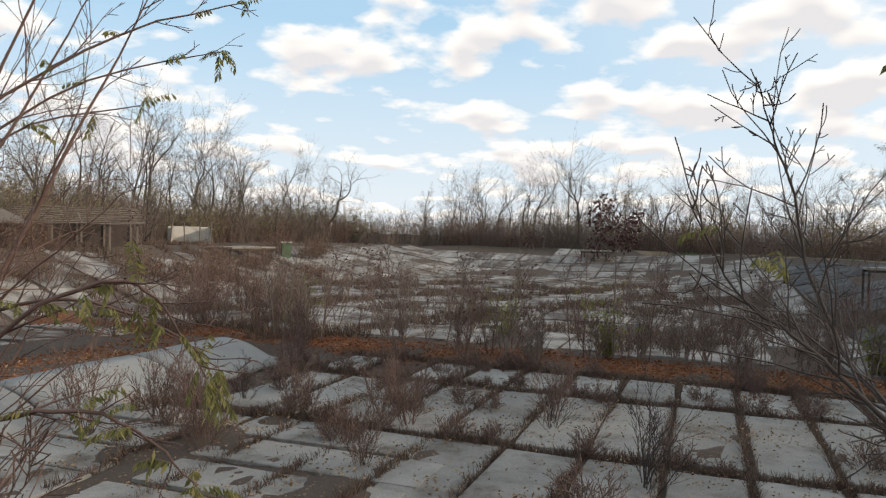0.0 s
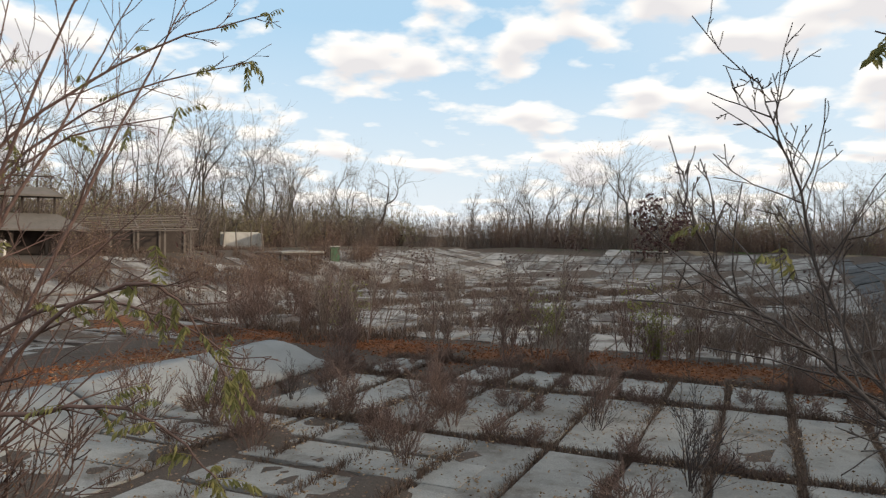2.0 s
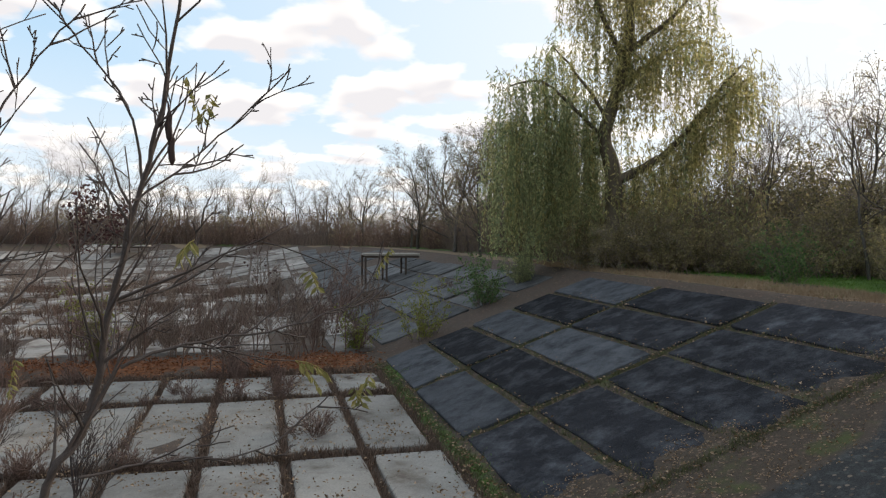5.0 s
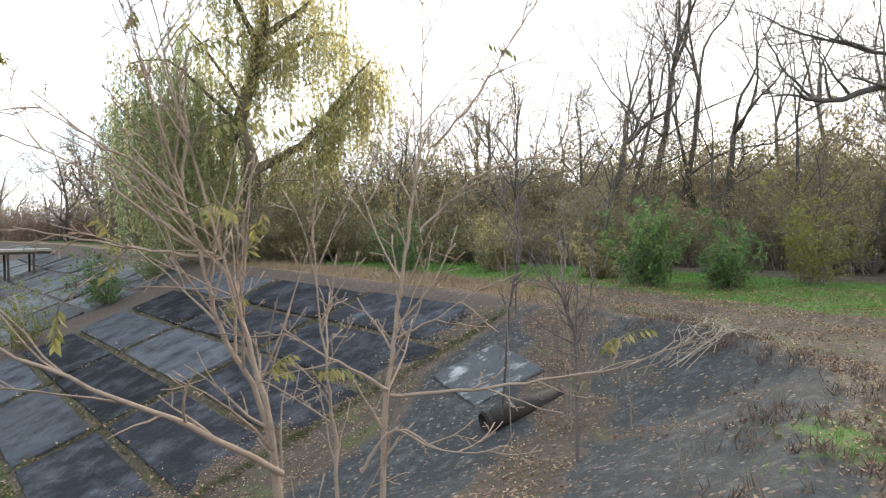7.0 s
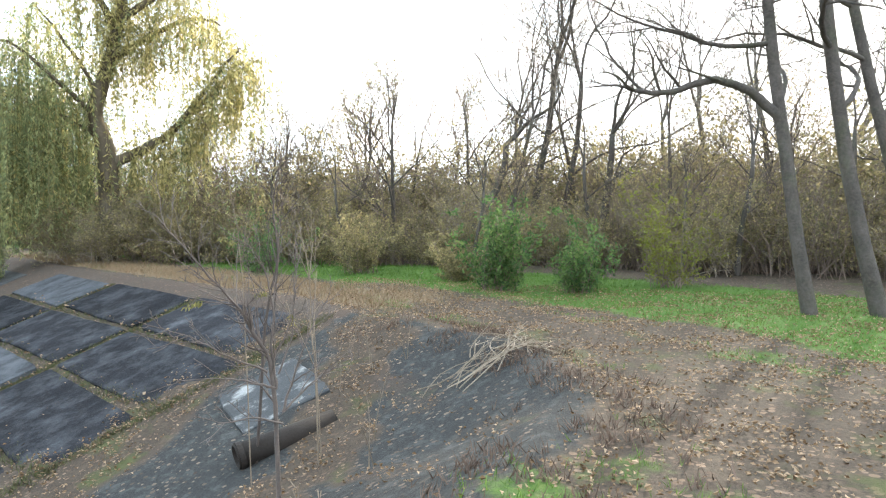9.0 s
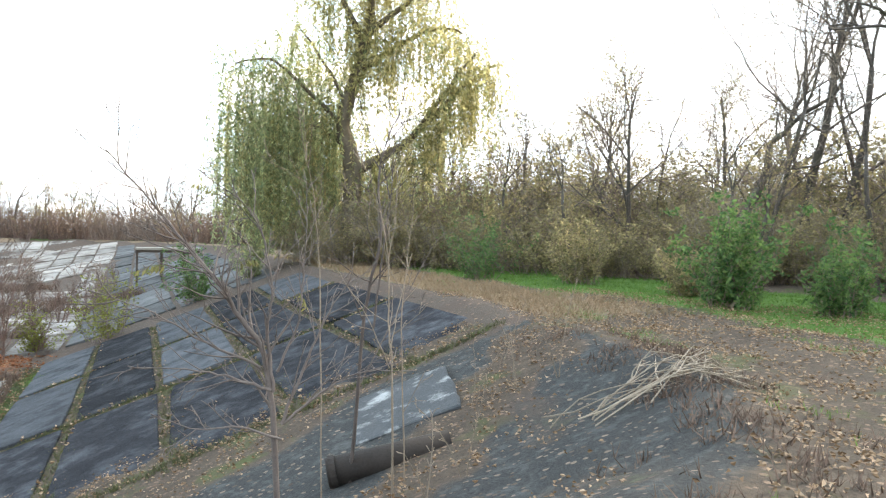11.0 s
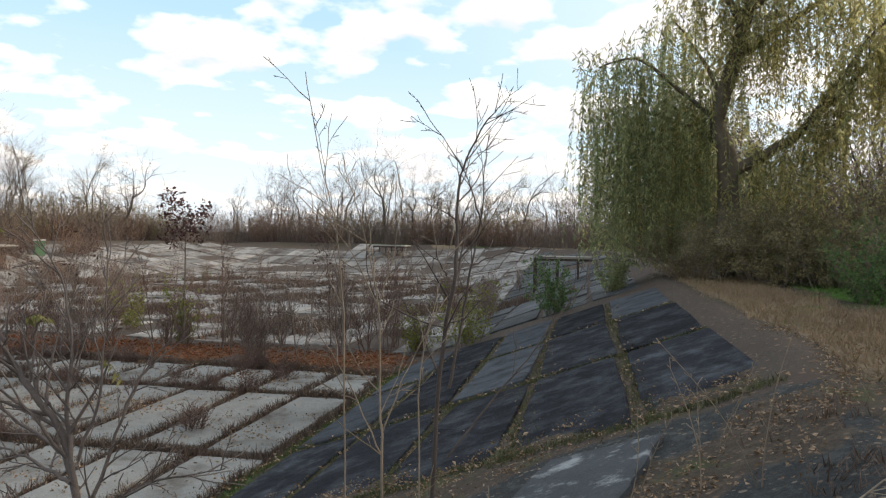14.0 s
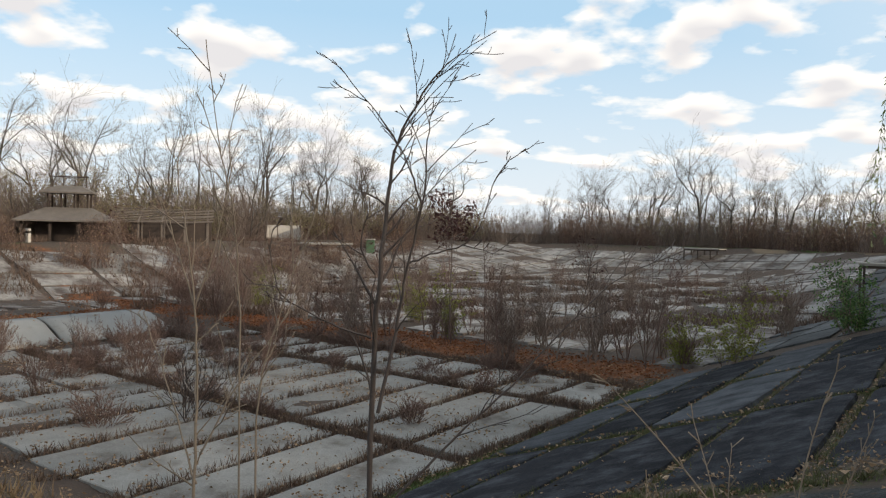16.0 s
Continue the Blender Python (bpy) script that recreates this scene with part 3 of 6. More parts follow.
def crooked_tree(seed, h, r, bole=0.32, orders=4, spread=0.62, jitter=0.3, lift=0.05, lean=(0, 0), label="bare gnarled tree with a forked crown of fine twigs", leaves=0, leafmat=None, name="bare_tree", bark=None, twigmat=None, arch=0.0):
    """A bole that forks again and again into crooked limbs, and fine twigs along the last of them; arch: long limbs bowing out."""
    rng = random.Random(seed)
    wood, tw, lf = Geo(), Geo(), Geo()

    def limb(p, d, length, rad0, order):
        n = 6 if order < 2 else 4 if order < 3 else 3
        last = order >= orders
        pts, way = [p.copy()], d.copy()
        turn = rnd_dir(rng) * jitter * 0.5
        for i in range(n):
            way = (way + turn + rnd_dir(rng) * (jitter if order else jitter * 0.35) + Vector((0, 0, lift - (arch * i / n if order == 1 else 0)))).normalized()
            if i == n // 2:
                turn = -turn
            pts.append(pts[-1] + way * length / n)
        rads = [max(0.010, rad0 * (1 - 0.45 * i / n)) for i in range(n + 1)] if not last else [max(0.008, rad0 * (1 - 0.6 * i / n)) for i in range(n + 1)]
        (tw if order >= 3 else wood).tube(pts, rads, 8 if order == 0 else 5 if order < 3 else 3)
        if last:
            for _ in range(leaves):
                leaf(lf, pts[rng.randint(1, n)] + rnd_dir(rng) * rng.uniform(0.05, 0.4), rnd_dir(rng), rng, rng.uniform(0.08, 0.17), 0.6)
            return
        for k in range(2 if rng.random() < 0.7 else 3):       # the fork
            limb(pts[-1], turned(way, rng.uniform(0.5, 1.1) * spread, rng), length * rng.uniform(0.62, 0.86) * (1.0 if order else 0.75), rads[-1] * rng.uniform(0.6, 0.85), order + 1)
        for k in range(rng.choice((2, 3, 4)) if order else rng.choice((1, 2, 3))):
            i = rng.randint(max(1, n // 2 if order == 0 else 1), n - 1)
            dd = turned((pts[i + 1] - pts[i]).normalized(), rng.uniform(0.7, 1.25), rng)
            dd.z = abs(dd.z) * 0.6 + 0.1
            limb(pts[i], dd.normalized(), length * rng.uniform(0.3, 0.6), rads[i] * rng.uniform(0.3, 0.5), order + (1 if order > 1 or rng.random() < 0.6 else 2))

    limb(Vector((0, 0, -0.3)), Vector((lean[0], lean[1], 1)).normalized(), h * bole, r, 0)
    t = thing(name, label, "tree")
    part("trunk", wood, bark or M_BARK, t, smooth=True)
    c = part("crown", tw, twigmat or M_TWIG, t)
    if leaves:
        part("foliage", lf, leafmat, c)
    return t


# ---------------------------------------------------------------- far trees round the basin
def place_tree(t, x, y, s=1.0, turn=0.0, used=set()):
    m = pose(x, y, hz(x, y) - 0.1, 0, 0, turn) @ Matrix.Diagonal((s, s, s, 1))
    if t.name not in used:
        used.add(t.name)
        t.matrix_basis = m
        return t
    t2 = copy_thing(t, Matrix.Identity(4))
    t2.matrix_basis = m
    return t2


def far_trees():
    slim = ((9, 0.6, 0.36), (6, 0.65, 0.5), (4, 0.7, 0.5))
    kinds = [crooked_tree(11, 21, 0.26, 0.34, twigmat=M_FARTWIG), crooked_tree(12, 22, 0.20, 0.30, spread=0.5, lean=(0.1, 0), twigmat=M_FARTWIG),
             crooked_tree(13, 22, 0.17, 0.36, spread=0.36, jitter=0.22, label="slender bare tree with an upright twiggy crown", twigmat=M_FARTWIG), crooked_tree(14, 22, 0.18, 0.32, spread=0.4, jitter=0.26, lean=(-0.08, 0.05), label="slender bare tree with an upright twiggy crown", twigmat=M_FARTWIG),
             crooked_tree(15, 22, 0.27, 0.33, spread=0.8, jitter=0.36, lean=(0.06, 0.04), twigmat=M_FARTWIG),
             bare_tree(16, 19, 0.15, slim, 0.2, 0.05, 0.3, label="bare grey tree keeping sparse olive leaves", leaves=3, leafmat=M_OLIVE),
             bare_tree(17, 19, 0.15, slim, 0.16, 0.05, 0.3)]
    rng = random.Random(5)
    rows = []
    # left rim, tall; far rim, lower and gappy; right rim
    for k in range(46):
        v = 18 + 88 * (k + rng.random()) / 46
        rows.append((-50 - rng.uniform(0, 14) - (6 if v > 55 else 0), v, rng.uniform(0.7, 1.1)))
    for k in range(40):
        u = -46 + 66 * (k + rng.random()) / 40
        tall = 1.0 if -22 < u < -10 else 0.82
        rows.append((u, 108 + rng.uniform(0, 18), tall * rng.uniform(0.75, 1.15)))
    for k in range(22):
        v = 40 + 66 * (k + rng.random()) / 22
        rows.append((21 + rng.uniform(0, 14), v, rng.uniform(0.45, 0.75)))
    for k in range(44):       # lower ranks that close the view between the tall trees
        u = -48 + 72 * (k + rng.random()) / 44
        rows.append((u, 108 + rng.uniform(0, 8), rng.uniform(0.38, 0.6)))
    for k in range(40):
        v = 16 + 92 * (k + rng.random()) / 40
        rows.append((-52 - rng.uniform(0, 6), v, rng.uniform(0.36, 0.6)))
    for i, (u, v, s) in enumerate(rows):
        place_tree(kinds[rng.choice((0, 1, 2, 3, 4, 5, 3, 6))], *plan(u, v), s, rng.uniform(0, 360))
    # the lone stag-headed oak and the big limb-spreading tree
    place_tree(kinds[4], -18, 106, 0.98, 40)
    place_tree(kinds[0], -33, 80, 1.1, 200)
    place_tree(kinds[1], -28.5, 88, 0.9, 100)
    return kinds


KINDS = far_trees()


def thicket(seed, w, dp, h, stems, mat, leafmat=None, leaves=0, name="thicket", label="dense brown thicket of bare stems", wild=0.16):
    rng = random.Random(seed)
    g, lf = Geo(), Geo()
    for _ in range(stems):
        p = Vector((rng.uniform(-w, w), rng.uniform(-dp, dp), -0.2))
        hh = h * rng.uniform(0.35, 1.0) * (1 - 0.35 * abs(p.x / w) ** 3)
        d = Vector((rng.gauss(0, wild), rng.gauss(0, wild), 1)).normalized()
        pts = [p]
        for i in range(3):
            d = (d + rnd_dir(rng) * wild * 1.2).normalized()
            pts.append(pts[-1] + d * hh / 3)
        r = rng.uniform(0.010, 0.026)
        g.tube(pts, [r, r * 0.8, r * 0.6, 0.004], 3)
        for k in range(7):
            f = rng.uniform(0.3, 1) * 3
            i = min(int(f), 2)
            q = pts[i].lerp(pts[i + 1], f - i)
            dd = turned((pts[i + 1] - pts[i]).normalized(), rng.uniform(0.4, 0.9), rng)
            e = q + dd * hh * rng.uniform(0.12, 0.3)
            g.tube([q, q.lerp(e, 0.5) + rnd_dir(rng) * 0.05, e], [r * 0.5, r * 0.4, 0.003], 3)
            for _ in range(leaves):
                leaf(lf, q.lerp(e, rng.random()) + rnd_dir(rng) * 0.1, rnd_dir(rng), rng, rng.uniform(0.08, 0.19), 0.6)
    ob = tagged(part(name, g, mat), label, "thicket", kind="stuff")
    if leaves:
        part("leaves", lf, leafmat, ob, kind="stuff")
    return ob


def brush(seed, w, h, stems, leaves, label):
    """A tangled shrub: crooked stems that branch at all heights, with thin leaves left on them."""
    rng = random.Random(seed)
    g, lf, tips = Geo(), Geo(), []
    for _ in range(stems):
        d = Vector((rng.gauss(0, 0.4), rng.gauss(0, 0.4), 1)).normalized()
        p = Vector((rng.gauss(0, w * 0.3), rng.gauss(0, w * 0.3), -0.2))
        grow(g, rng, p, d, h * rng.uniform(0.5, 1.0), rng.uniform(0.014, 0.03), ((9, 0.75, 0.42), (6, 0.85, 0.5), (3, 0.8, 0.5)), 0.3, 0.03, 0.12, 0.3, tips, None, 0.0045)
    for p, d in tips:
        for _ in range(leaves):
            leaf(lf, p + rnd_dir(rng) * rng.uniform(0.02, 0.3), rnd_dir(rng), rng, rng.uniform(0.07, 0.15), 0.6)
    ob = tagged(part("thicket", g, M_WOODTWIG), label, "thicket", kind="stuff")
    part("leaves", lf, M_OLIVE, ob, kind="stuff")
    return ob


def thickets():
    rng = random.Random(8)
    leafy = brush(25, 2.2, 4.6, 15, 2, "tangled twiggy brush with thin olive leaves at the wood's edge")
    twiggy = brush(26, 2.6, 5.2, 15, 1, "tangled bare brush at the wood's edge")
    a = thicket(21, 3.6, 1.8, 5.4, 260, M_TWIG)
    b = thicket(22, 3.6, 1.8, 4.4, 260, M_REDTWIG, M_DRYLEAF, 1)
    c = thicket(23, 3.4, 1.8, 6.0, 170, M_TWIG, M_OLIVE, 4, label="thicket of stems with thin olive leaves", wild=0.3)
    d = thicket(24, 3.4, 2.0, 4.4, 150, M_TWIG, M_OLIVE, 8, label="tangled leafy undergrowth at the edge of the wood", wild=0.45)
    spots = []
    for k in range(20):
        v = 16 + 88 * k / 20
        edge = np.interp(v, (14, 25, 40, 58, 80, 101), (-38, -38, -40, -45, -46, -42))
        spots.append((edge - 7 - rng.uniform(0, 3), v, 90, rng.choice((a, a, b, c)), 1.0))
        spots.append((edge - 12 - rng.uniform(0, 4), v + 2, 90, rng.choice((a, c, c)), 1.25))
    for k in range(17):
        u = -46 + 64 * k / 16
        edge = np.interp(u, (-45, -41, -16, 4, 14, 18), (92, 101, 103, 98, 86, 80))
        spots.append((u, edge + 3 + rng.uniform(0, 3), 10, rng.choice((a, b, b)), 0.95))
        spots.append((u + 2, edge + 8 + rng.uniform(0, 4), 0, rng.choice((a, b, c)), 1.2))
    for k in range(11):
        v = 34 + 50 * k / 10
        spots.append((20 + rng.uniform(0, 2), v, 90, rng.choice((a, b, c)), 0.85))
        spots.append((25 + rng.uniform(0, 3), v + 2, 90, rng.choice((a, c, c)), 1.2))
    for k in range(14):       # low red-brown scrub on the left slopes
        spots.append((rng.uniform(-42, -33), 16 + 60 * k / 14, 90, b, rng.uniform(0.4, 0.6)))
    first = set()

    def put(ob, x, y, turn, s):
        m = pose(x, y, hz(x, y), 0, 0, turn) @ Matrix.Diagonal((s, s, s, 1))
        if ob.name in first:
            ob = copy_thing(ob, Matrix.Identity(4))
        else:
            first.add(ob.name)
        ob.matrix_basis = m

    for u, v, turn, ob, s in spots:
        x, y = plan(u, v)
        put(ob, x, y, turn - 20 + rng.uniform(-15, 15), s * rng.uniform(0.85, 1.1))
    for x, y, s in ((25.4, 20.9, 0.62), (26.9, 20.4, 0.7), (28.0, 19.6, 0.6), (24.8, 22.4, 0.5), (28.8, 21.0, 0.75), (26.2, 23.6, 0.7)):       # shoots round the willow's foot
        put(leafy, x, y, rng.uniform(0, 360), s)
    # the wood on the right, beyond the lawn
    for k in range(15):
        f = k / 14
        x, y = 27 + 5 * math.sin(f * 3) + rng.uniform(-1, 1), -14 + 34 * f
        put(rng.choice((d, c, c)), x, y, 90 + rng.uniform(-25, 25), rng.uniform(0.5, 0.8))
        put(rng.choice((d, c, c)), x + 6 + rng.uniform(-1, 1), y + 1, 90 + rng.uniform(-25, 25), rng.uniform(0.6, 1.1))
        put(leafy if k % 3 else twiggy, x - 0.6 + rng.uniform(-0.8, 0.8), y + 1.2, rng.uniform(0, 360), rng.uniform(0.4, 0.65))
        put(twiggy if k % 3 else leafy, x + 4 + rng.uniform(-1, 1), y - 0.6, rng.uniform(0, 360), rng.uniform(0.7, 1.1))
        put(leafy, x + 9 + rng.uniform(-1, 1), y + 0.5, rng.uniform(0, 360), rng.uniform(1.1, 1.5))
        if k % 2:
            put(rng.choice((c, c, a)), x + 13, y + 2, 90 + rng.uniform(-25, 25), rng.uniform(0.9, 1.3))


thickets()


# ---------------------------------------------------------------- the wood on the right
def wood_trees():
    rng = random.Random(31)
    kinds = [crooked_tree(41, 17, 0.19, 0.5, spread=0.4, jitter=0.2, label="tall bare woodland tree with upswept limbs", twigmat=M_WOODTWIG),
             crooked_tree(42, 17, 0.16, 0.45, spread=0.45, jitter=0.22, lean=(0.1, 0.05), arch=0.12, label="tall bare woodland tree with arching limbs", twigmat=M_WOODTWIG),
             crooked_tree(43, 17, 0.13, 0.42, spread=0.36, jitter=0.2, lean=(-0.15, 0.1), label="slender leaning bare woodland tree", twigmat=M_WOODTWIG)]
    bushy = bare_tree(44, 9, 0.12, ((10, 0.7, 0.5), (7, 0.8, 0.5), (4, 0.8, 0.5)), 0.2, 0.06, 0.15, label="round-headed tree with thin olive autumn leaves", leaves=4, leafmat=M_OLIVE, name="leafy_tree")
    for x, y, k, s, a in ((34.5, 8.6, 2, 0.9, 150), (35.5, 7.6, 0, 1.0, 20), (36.2, 6.4, 1, 1.02, 200), (37.5, 5.6, 2, 0.9, 10),
                          (33, 1.5, 2, 0.7, 60), (35.5, -1.5, 1, 0.85, 90), (39, 0.5, 0, 0.8, 140), (38, -5, 2, 0.9, 200), (33, -6, 1, 0.8, 300), (42, 11, 0, 0.85, 70),
                          (44, 3, 1, 0.9, 10), (36, 14, 2, 0.65, 120), (45, 16, 1, 0.7, 250), (41, 20, 2, 0.6, 30), (30, -9, 0, 0.8, 20), (28, -13, 1, 0.9, 170)):
        place_tree(kinds[k], x, y, s, a)
    for x, y, k, s, a in ((33, 9.5, 4, 0.8, 30), (35, 4.5, 0, 0.75, 120), (30.5, 3.5, 2, 0.5, 10), (29.5, -1.0, 3, 0.55, 60), (31.5, -4.0, 2, 0.6, 200), (34, -9, 4, 0.7, 80), (40, 8, 1, 0.8, 10), (42, -4, 0, 0.75, 150), (31, 17, 3, 0.5, 20), (38, 22, 0, 0.6, 240), (29.5, 7.5, 3, 0.42, 90), (28.5, 12, 2, 0.4, 10), (44, 12, 4, 0.8, 60), (27, -9, 3, 0.6, 10), (37, -12, 1, 0.85, 10), (46, -8, 0, 0.9, 200)):
        place_tree(KINDS[k], x, y, s, a)
    for u, v, s, a in ((20, 62, 0.95, 0), (22, 71, 1.05, 90), (19, 82, 1.0, 200), (11, 99, 0.95, 30), (25, 54, 0.9, 70)):
        place_tree(bushy, *plan(u, v), s, a)
    dense = bare_tree(45, 9, 0.14, ((11, 0.75, 0.5), (7, 0.8, 0.5), (5, 0.8, 0.5)), 0.2, 0.06, 0.12, label="round leafy tree with dull green late leaves on the rim", leaves=6, leafmat=M_DULLGREEN, name="leafy_tree")
    for u, v, s, a in ((19, 47, 1.05, 10), (20, 54, 1.2, 100), (18.5, 61, 1.3, 190), (20.5, 68, 1.35, 280), (18.5, 76, 1.3, 40), (20, 85, 1.4, 130), (15, 93, 1.2, 220), (24, 58, 1.4, 310), (25, 72, 1.5, 70), (19.5, 41, 0.9, 160)):
        place_tree(dense, *plan(u, v), s, a)
    for u, v, s, a in ((-47, 30, 0.7, 20), (-49, 37, 0.8, 130), (-50, 46, 0.75, 60), (-51, 56, 0.7, 250), (-53, 68, 0.8, 10), (-52, 80, 0.7, 90), (-47, 24, 0.6, 200)):
        place_tree(bushy, *plan(u, v), s, a)
    for x, y, s, a in ((25, 106, 0.85, 10), (29.5, 105, 1.0, 90), (34, 102, 0.95, 160), (28, 113, 1.15, 220), (37, 97, 0.9, 300), (21, 112, 0.8, 40)):
        place_tree(bushy, x, y, s, a)
    for x, y, s, a in ((31, 11.5, 0.95, 0), (27.5, 5.5, 0.5, 50), (29, 0.5, 0.55, 150), (28, -6, 0.6, 250), (33, -2, 0.8, 10), (33.5, 15, 1.0, 80), (37, 11, 1.05, 190), (39, 17, 1.1, 260), (35, 20, 0.9, 20), (30, 30, 0.8, 40), (36, 27, 1.0, 90), (32, 39, 0.9, 10)):
        place_tree(bushy, x, y, s, a)


wood_trees()


def big_trees():
    """Three leaning trunks at the lawn's edge, one with a long low limb."""
    for i, (x, y, lx, ly, r, seed) in enumerate(((20.3, -2.9, -0.03, 0.16, 0.115, 51), (20.9, -4.0, -0.02, 0.18, 0.13, 52), (21.9, -4.7, 0.02, 0.12, 0.12, 53))):
        rng = random.Random(seed)
        wood, limbs, low = Geo(), Geo(), Geo()
        z0 = hz(x, y)
        base = Vector((0, 0, -0.3))
        pts, d = [base], Vector((lx, ly, 1)).normalized()
        for k in range(9):
            d = (d + rnd_dir(rng) * 0.05).normalized()
            pts.append(pts[-1] + d * 1.5)
        wood.tube(pts, [r * 1.25] + [r * (1 - 0.07 * k) for k in range(9)], 9)
        lv = ((7, 0.75, 0.45), (5, 0.8, 0.5), (3, 0.8, 0.5))
        for k in range(9):          # arching limbs, most of them towards the open bank
            f = 2.6 + 0.7 * k
            q = pts[int(f)].lerp(pts[int(f) + 1], f % 1)
            dd = Vector((rng.uniform(-1.0, 0.1), rng.uniform(0.3, 1), rng.uniform(0.1, 0.6))) if k % 3 else Vector((rng.uniform(-0.3, 1), rng.uniform(-1, 0.2), rng.uniform(0.2, 0.6)))
            grow(limbs, rng, q, dd.normalized(), rng.uniform(3.0, 4.6), r * 0.42, lv, 0.26, -0.02, 0.2, 0.15, None, None, 0.006, 0.35)
        if i == 0:
            q = pts[2].lerp(pts[3], 0.4)
            ctl = [q, q + Vector((-0.28, 0.46, 0.5)), q + Vector((-0.7, 1.0, 0.66)), q + Vector((-1.25, 1.6, 0.42)), q + Vector((-1.65, 2.1, 0.42))]
            limb = []
            for k in range(4):
                a, b, c, e = ctl[max(k - 1, 0)], ctl[k], ctl[k + 1], ctl[min(k + 2, 4)]
                for j in range(4):
                    f = j / 4
                    limb.append(0.5 * (2 * b + (c - a) * f + (2 * a - 5 * b + 4 * c - e) * f * f + (3 * b - a - 3 * c + e) * f ** 3) + rnd_dir(rng) * 0.025)
            limb.append(ctl[-1])
            low.tube(limb, [0.095 - 0.0036 * k for k in range(17)], 7)
            for k in (7, 9, 11, 13, 15, 16, 16):
                grow(low, rng, limb[k], Vector((rng.uniform(-1, 0.1), rng.uniform(0.1, 1), rng.uniform(-0.1, 0.7))).normalized(), rng.uniform(0.9, 2.0), 0.03, lv[1:], 0.26, 0.02, 0.2, 0.2, None, None, 0.005, 0.2)
        t = thing("woodland_tree", "grey leaning tree by the lawn" + (" with a long low limb" if i == 0 else ""), "tree", at=(x, y, z0))
        part("trunk", wood, M_BARK, t, smooth=True)
        part("crown", limbs, M_BARK, t, smooth=True)
        if i == 0:
            part("low_limb", low, M_BARK, t, smooth=True)


big_trees()


# ---------------------------------------------------------------- the willow
def willow():
    rng = random.Random(77)
    x0, y0 = 26.3, 22.0
    z0 = hz(x0, y0)
    R = Vector((0.72, -0.69, 0))       # across the bank
    wood, strands, leaves, gleaves = Geo(), Geo(), Geo(), Geo()

    def limb(pts, r0, r1, sides=8):
        n = len(pts)
        fine = []
        for i in range(n - 1):
            a, b = pts[max(i - 1, 0)], pts[i]
            c, d = pts[i + 1], pts[min(i + 2, n - 1)]
            for j in range(3):
                t = j / 3
                fine.append(0.5 * ((2 * b) + (c - a) * t + (2 * a - 5 * b + 4 * c - d) * t * t + (3 * b - a - 3 * c + d) * t ** 3) + rnd_dir(rng) * 0.05)
        fine.append(pts[-1])
        wood.tube(fine, [r0 + (r1 - r0) * i / (len(fine) - 1) for i in range(len(fine))], sides)
        return fine

    def P(r, z, back=0.0):
        return R * r + Vector((0.69, 0.72, 0)) * back + Vector((0, 0, z))

    main = limb([P(0.0, -0.4), P(0.15, 2.0), P(0.1, 4.4), P(-0.25, 6.0), P(0.35, 8.2), P(0.75, 10.0), P(0.8, 12.5), P(1.0, 15.0)], 0.46, 0.10, 10)
    right = limb([P(0.1, 3.9), P(1.1, 4.3), P(2.2, 5.0), P(3.2, 5.9), P(4.6, 7.4), P(6.0, 8.4)], 0.25, 0.04)
    others = [right,
              limb([P(-0.2, 5.6), P(-1.5, 7.0, -0.6), P(-3.0, 8.2, -1.0), P(-4.4, 8.0, -1.2)], 0.10, 0.03, 6),
              limb([P(-0.1, 6.6), P(-1.4, 8.8, 1.0), P(-2.6, 10.4, 1.6)], 0.10, 0.03, 6),
              limb([P(0.5, 9.2), P(-0.6, 11.5, -0.6), P(-1.6, 13.4, -0.8)], 0.16, 0.04, 6),
              limb([P(0.7, 9.6), P(2.2, 10.6, -0.4), P(3.4, 12.0, -0.5)], 0.17, 0.04, 6),
              limb([P(0.4, 8.0), P(1.8, 9.4, 1.2), P(3.6, 10.4, 1.8), P(4.6, 10.2, 2.0)], 0.16, 0.04, 6),
              limb([P(0.8, 11.5), P(0.2, 14.0, 0.8), P(-0.2, 16.0, 1.0)], 0.12, 0.03, 6),
              limb([P(0.8, 12.0), P(2.2, 14.2, 0.5), P(2.8, 15.6, 0.4)], 0.12, 0.03, 6),
              limb([P(2.6, 5.3), P(4.2, 7.4, -0.9), P(5.2, 8.6, -1.2)], 0.12, 0.03, 6),
              limb([P(-0.2, 5.0), P(-2.0, 6.0, 0.8), P(-4.0, 6.8, 1.2), P(-5.2, 6.4, 1.3)], 0.10, 0.03, 6)]

    def strand(q, drop, heavy, mat):
        d = Vector((rng.gauss(0, 0.5), rng.gauss(0, 0.5), rng.uniform(0.1, 0.6)))
        p, pts = q.copy(), [q.copy()]
        n = max(4, int(drop / 0.4))
        sway = Vector((rng.gauss(0, 0.035), rng.gauss(0, 0.035), 0))
        for i in range(n):
            d = d * 0.55 + Vector((0, 0, -0.62)) + sway + rnd_dir(rng) * 0.06
            p = p + d.normalized() * (drop / n)
            if p.z < 0.25:
                break
            pts.append(p.copy())
        if len(pts) < 3:
            return
        strands.tube(pts, [0.010] + [0.006] * (len(pts) - 1), 3)
        for i in range(1, len(pts)):
            for _ in range(heavy):
                s = pts[i - 1].lerp(pts[i], rng.random())
                leaf(mat, s, (rnd_dir(rng) * 0.7 + Vector((0, 0, -0.75))).normalized(), rng, rng.uniform(0.15, 0.28), 0.26, 0.05)

